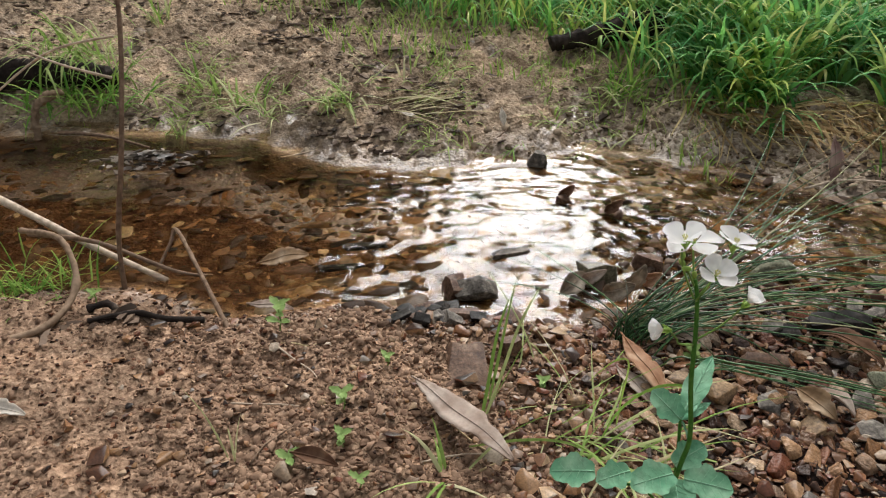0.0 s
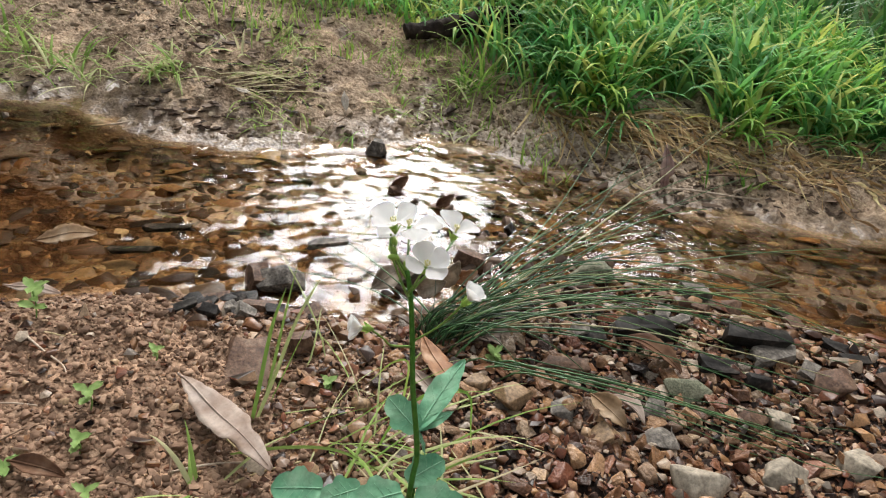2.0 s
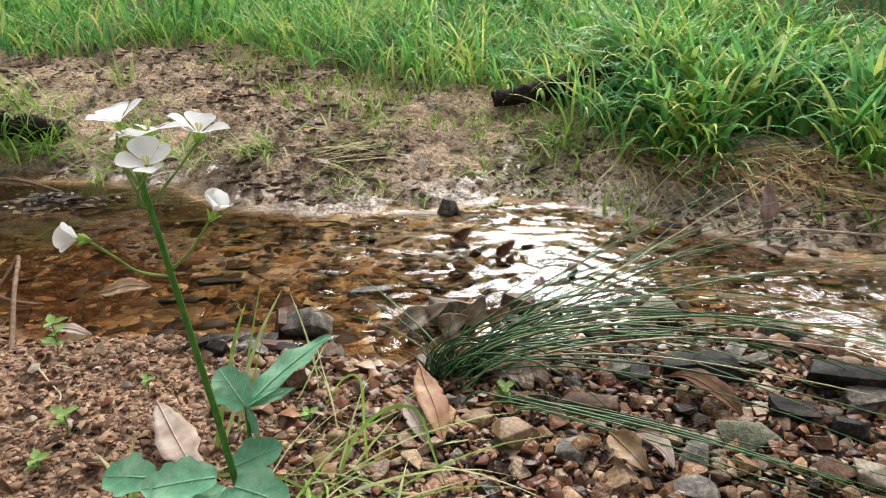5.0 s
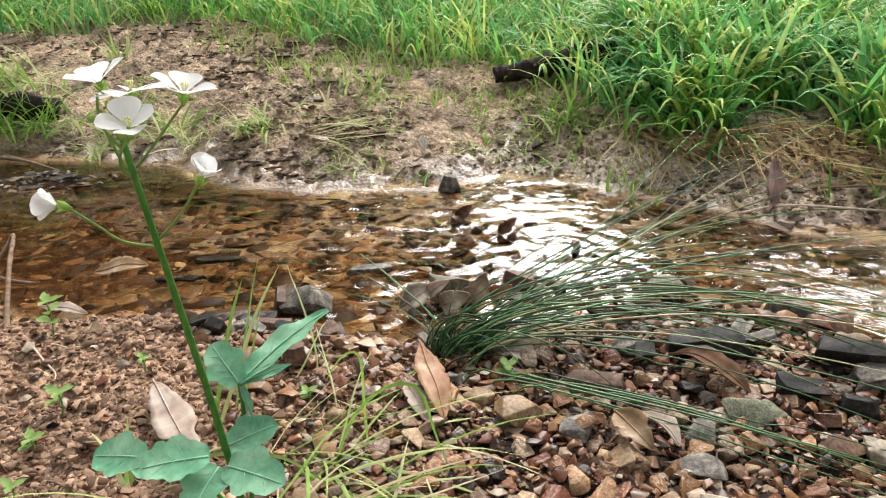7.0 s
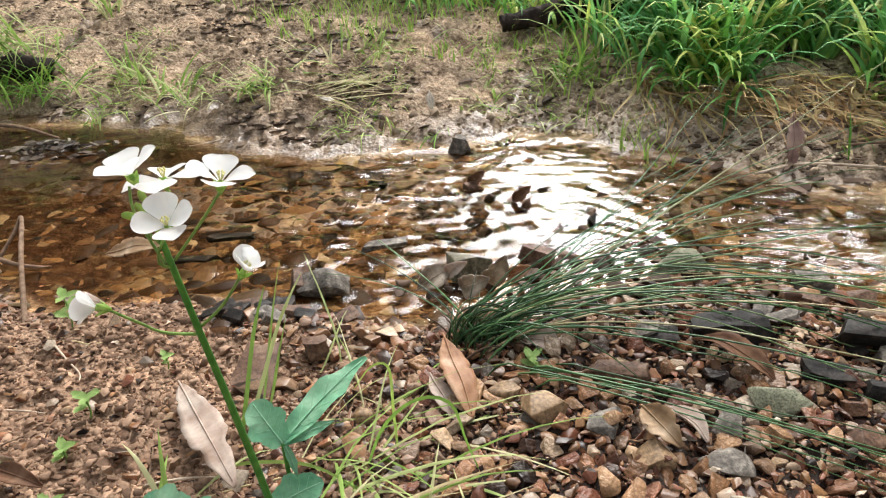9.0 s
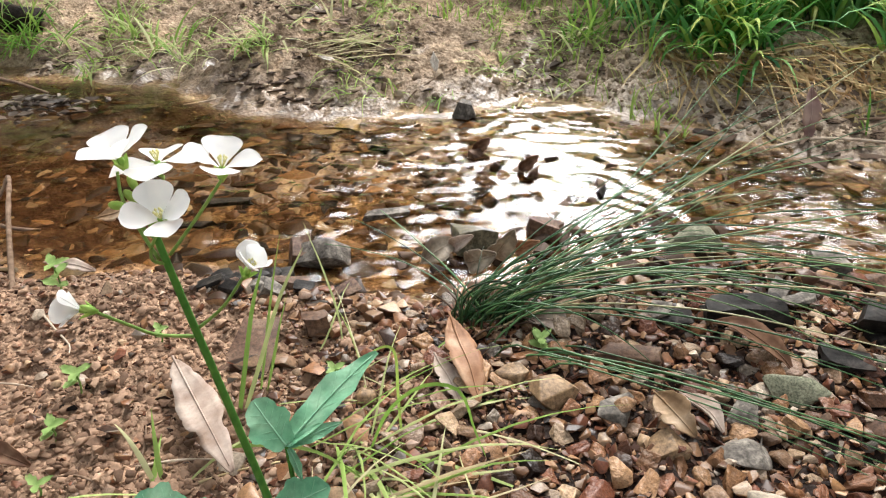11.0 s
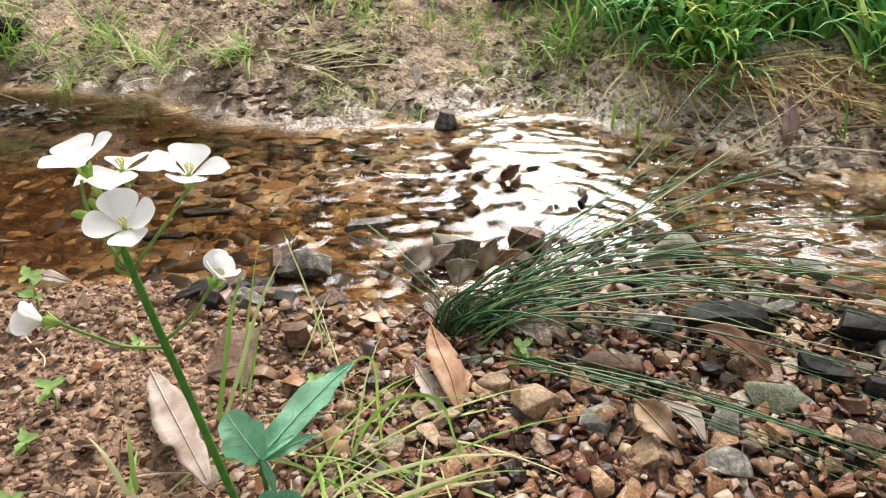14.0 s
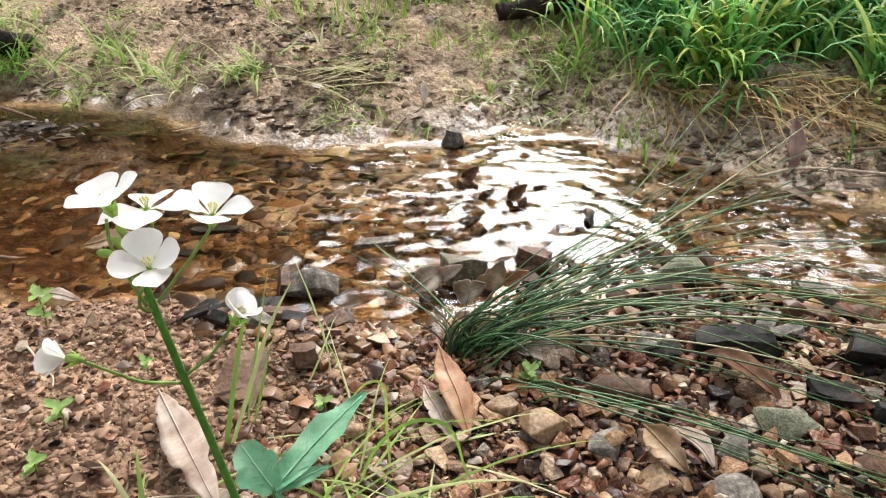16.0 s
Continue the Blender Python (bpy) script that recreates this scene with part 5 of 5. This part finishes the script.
stick(((-0.46, 0.70, 0.045), (-0.38, 0.69, 0.04), (-0.30, 0.68, 0.01), (-0.26, 0.69, -0.004)), 0.003, 0.002, M_TWIG, "dark thin twig across the pale stick", 5)
stick(((-0.350, 0.585, 0.024), (-0.332, 0.590, 0.027), (-0.315, 0.580, 0.024), (-0.296, 0.583, 0.022)), 0.0042, 0.0020, M_LOG, "dark decayed stick in soil", 6)
stick(((-0.342, 0.566, 0.023), (-0.300, 0.577, 0.025), (-0.268, 0.570, 0.023), (-0.232, 0.572, 0.020)), 0.0026, 0.0034, M_LOG, "dark decayed root end in soil", 13)
stick(((-0.62, 1.10, 0.012), (-0.54, 1.085, 0.012), (-0.46, 1.055, 0.004)), 0.0035, 0.002, M_TWIG, "brown stick at the far waterline", 7)
stick(((-0.25, 1.03, -0.004), (-0.18, 1.045, 0.006), (-0.13, 1.04, 0.004)), 0.002, 0.0015, M_PALETWIG, "thin pale twig in shallow water", 8)
stick(((0.60, 0.93, 0.030), (0.68, 0.925, 0.034), (0.78, 0.90, 0.034)), 0.0016, 0.001, M_TWIG, "thin brown twig on the bank", 10)
stick(((0.62, 0.97, 0.050), (0.70, 0.945, 0.044), (0.77, 0.935, 0.040)), 0.0014, 0.0009, M_STRAWTWIG, "dry straw on the bank", 11)
stick(((0.64, 0.90, 0.020), (0.72, 0.93, 0.036), (0.80, 0.945, 0.046)), 0.0014, 0.0009, M_PALETWIG, "thin pale twig on the bank", 12)
stick(((0.50, 0.905, 0.004), (0.56, 0.915, 0.012), (0.66, 0.90, 0.012), (0.74, 0.90, 0.01)), 0.002, 0.0015, M_PALETWIG, "thin grey twig on wet mud", 9)


gtw = np.random.default_rng(88)
for k in range(16):
    tx, ty = (gtw.uniform(-0.18, 0.08), gtw.uniform(0.36, 0.56)) if k < 9 else (gtw.uniform(-0.3, 0.4), far_shore(0.0) + gtw.uniform(0.06, 0.3))
    ta, tn = gtw.normal(0.2, 0.8), gtw.uniform(0.025, 0.07)
    pts = []
    for u in (-0.5, -0.2, 0.15, 0.5):
        qx, qy = tx + math.cos(ta) * u * tn + gtw.normal(0, 0.003), ty + math.sin(ta) * u * tn + gtw.normal(0, 0.003)
        pts.append((qx, qy, gz(qx, qy) + 0.002))
    stick(pts, 0.0009, 0.0005, (M_PALETWIG, M_TWIG, M_STRAWTWIG)[k % 3], ("thin pale twig on soil", "thin brown twig on soil", "dry straw on soil")[k % 3], 20 + k, "twig", 10)


def log(points, r0, r1, label, seed):
    p = np.array(points)
    v, f = rod(p - p[0], r0, r1, 44, 18, 0.12, seed)
    v = np.array([tuple(q) for q in v])
    v += 0.010 * (np.stack([fbm(v[:, 0] * 0.5 + v[:, 2], v[:, 1] - v[:, 2], 0.016, 2, 90 + k) for k in range(3)], 1) - 0.5)
    return thing("log", tuple(p[0]), label, "log", me=mesh_from("log", v, f, M_LOG))


log(((0.195, 1.315, 0.098), (0.28, 1.335, 0.112), (0.40, 1.37, 0.13)), 0.013, 0.027, "dark wet rotten log lying at the edge of the grass", 1)
log(((-0.86, 1.235, 0.060), (-0.70, 1.250, 0.066), (-0.575, 1.262, 0.050)), 0.034, 0.018, "dark rotten log half buried in mud", 2)
log(((-0.655, 1.10, 0.0), (-0.65, 1.11, 0.05), (-0.615, 1.13, 0.072)), 0.006, 0.007, "curved brown root beside the dark log", 3).data.materials[0] = M_ROOT


def debris(name, x, y, n, span, mat, label, seed, high=0.0):
    g = np.random.default_rng(seed)
    V, F, k = [], [], 0
    z0 = max(gz(x, y), 0)
    for _ in range(n):
        v, f = LOW[g.integers(len(LOW))]
        dx, dy = g.normal(0, span, 2)
        v = turn_z(v * np.array([g.uniform(0.006, 0.02), g.uniform(0.003, 0.007), g.uniform(0.002, 0.006)]), g.normal(0.2, 0.7))
        V.append(v + (dx, dy * 0.6, max(gz(x + dx, y + dy * 0.6), 0) - z0 + 0.002 + high * g.random() * math.exp(-(dx * dx + dy * dy) / (2 * span * span))))
        F.append(f + k)
        k += len(v)
    return thing(name, (x, y, z0), label, "debris", kind="stuff", me=mesh_from(name, np.concatenate(V), np.concatenate(F), mat, sharp=30))


for a in ((0.0, 1.18, 26, 0.06, M_DEBRIS, "dark litter strewn on the bank", 9), (0.5, 0.99, 18, 0.05, M_DEBRIS, "dark litter below the grass", 10), (0.78, 0.93, 24, 0.05, M_DEBRIS, "dark litter and leaf scraps on the bank", 11), (-0.12, 1.055, 24, 0.03, M_DEBRIS, "dark wet litter at the edge of the mud", 12), (-0.445, 1.005, 90, 0.030, M_LITTER, "heap of dark wet leaf litter in the stream", 1, 0.022), (-0.07, 1.03, 14, 0.025, M_DEBRIS, "dark litter on wet mud", 2), (-0.18, 1.07, 12, 0.014, M_DEBRIS, "dark clump of litter on mud", 3), (-0.17, 1.12, 14, 0.03, M_DEBRIS, "dark litter under grass", 4), (-0.3, 1.42, 26, 0.04, M_DEBRIS, "dark scattered litter on the bank", 5), (0.0, 1.12, 20, 0.05, M_DEBRIS, "dark litter strewn on mud", 6), (-0.32, 0.575, 16, 0.03, M_DEBRIS, "dark litter on soil", 7), (0.63, 0.9, 20, 0.04, M_DEBRIS, "dark wet litter on mud", 8)):
    debris("leaf_litter", *a)


# ---- seedlings ----
def seedling(x, y, height, size, pairs, seed):
    g = np.random.default_rng(seed + 60)
    top = thing("seedling", (x, y, gz(x, y)), "small green seedling with rounded leaves in soil", "seedling", group="seedlings on the shore")
    part("stem", mesh_from("stem", *tube(spline(((0, 0, -0.002), (0.002, 0.001, height * 0.5), (0, 0.002, height)), 6), 0.0007, 5), M_PEDICEL), top)
    for k in range(pairs):
        z = height * (1 - 0.3 * k)
        for j in range(3 if k == 0 else 2):
            a = g.uniform(0, 1) + 2 * math.pi * j / (3 if k == 0 else 2) + k * 1.2
            m = frame_of((0, 0.002 * z / height, z), (math.cos(a), math.sin(a), 0.25), (0, -0.2, 1))
            v, f = leaf_blade(lambda u: 0.30 * math.sin(math.pi * (0.06 + 0.92 * u)) ** 0.7, 0.2, 0.006, 6, j)
            part("leaf", mesh_from("leaf", np.array([(m @ Vector(q * size * g.uniform(0.8, 1.15)))[:] for q in v]), f, M_SEEDLING), top)
    return top


for a in ((-0.155, 0.553, 0.030, 0.013, 3, 1), (-0.082, 0.445, 0.018, 0.011, 2, 2), (-0.078, 0.405, 0.012, 0.010, 2, 3), (-0.115, 0.383, 0.006, 0.011, 1, 4), (-0.05, 0.50, 0.012, 0.008, 2, 5), (0.225, 0.510, 0.012, 0.010, 3, 6), (-0.35, 0.60, 0.012, 0.009, 2, 7), (-0.06, 0.36, 0.008, 0.009, 1, 8), (0.085, 0.47, 0.01, 0.008, 2, 9)):
    seedling(*a)


# ---- unseen trees behind and around, placed to block and shape light ----
def tree(x, y, height, crown, seed):
    g = np.random.default_rng(seed)
    z = gz(x, y)
    top = thing("tree", (x, y, z), "unseen leafy tree that shapes the light and reflections", "tree", group="trees round the stream")
    limbs = [((0, 0, -0.1), (0.1, 0.05, height * 0.3), (-0.05, 0.1, height * 0.6), (0.1, 0, height * 0.92))]
    trunk = part("trunk", mesh_from("trunk", *rod(limbs[0], height * 0.035, height * 0.008, 14, 10, 0.04, seed), M_BARK), top)
    tips = []
    for k in range(9):
        h = height * g.uniform(0.3, 0.85)
        a, n = g.uniform(0, 6.28), crown * g.uniform(0.6, 1.0)
        end = (math.cos(a) * n, math.sin(a) * n, h + n * g.uniform(0.1, 0.6))
        part("limb", mesh_from("limb", *rod(((0, 0, h * 0.9), (end[0] * 0.5, end[1] * 0.5, h + 0.15 * n), end), height * 0.012, height * 0.004, 8, 6, 0.05, seed + k), M_BARK), trunk)
        tips += [end, (end[0] * 0.6, end[1] * 0.6, h + 0.2 * n)]
    tips.append((0, 0, height))
    n = 7000
    c = np.array(tips)[g.integers(len(tips), size=n)] + g.normal(0, crown * 0.25, (n, 3)) * (1, 1, 0.8)
    low = g.random(n) < 0.3
    c[low, 2] *= g.uniform(0.1, 0.8, low.sum())
    c[:, 2] = np.maximum(c[:, 2], 0.35)
    v, f = blades(c, g.uniform(0, 6.28, n), g.uniform(0.8, 2.2, n), g.uniform(0.18, 0.36, n), g.uniform(0.26, 0.42, n), g.uniform(0, 0.8, n), 1, seed)
    part("crown", mesh_from("crown", v, f, M_TREELEAF), top)
    return top


# trees ahead follow the dark reflections; those beside and behind only cut sky light
for a in ((-2.5, 8.0, 4.7, 2.1, 1), (-4.0, 6.8, 7.0, 2.2, 17), (-5.4, 7.2, 7.5, 2.5, 2), (-4.2, 10.0, 10.0, 2.8, 6), (-2.5, 12.5, 6.6, 2.2, 13), (3.1, 8.5, 7.0, 0.8, 3), (5.7, 7.4, 7.5, 1.8, 18), (8.0, 6.0, 8.0, 2.6, 4), (-8.5, 4.0, 8.0, 2.8, 5), (9.5, 1.0, 8.0, 2.8, 7), (-9.0, -1.5, 8.0, 2.8, 8), (-7.5, 7.5, 9.0, 2.8, 14), (10.5, -6.0, 8.0, 3.0, 9), (-9.0, -8.5, 8.0, 3.0, 10), (0.5, -14.0, 8.0, 3.0, 11), (6.2, -12.0, 8.0, 2.8, 12), (-5.0, -13.5, 8.0, 2.8, 15), (11.0, 4.0, 10.0, 3.0, 16)):
    tree(*a)

# ---- the nearest pebbles, one by one ----
rng = np.random.default_rng(9)
PEBBLES = []
for k in range(18):
    v, f = stone_shape(rng, int(rng.integers(9, 15)), rng.uniform(0.45, 0.7), 0.08)
    PEBBLES.append(mesh_from("pebble", v, f, M_PEBBLE, sharp=30))
for i in picked:
    x, y, r = gravel[i]
    s = Matrix.Diagonal((r * rng.uniform(0.85, 1.35), r * rng.uniform(0.75, 1.1), r * rng.uniform(0.7, 1.2), 1))
    part("pebble", PEBBLES[rng.integers(18)], ground, m=pose(x, y, gz(x, y) + r * 0.15, rng.normal(0, 16), rng.normal(0, 16), rng.uniform(0, 360)) @ s)
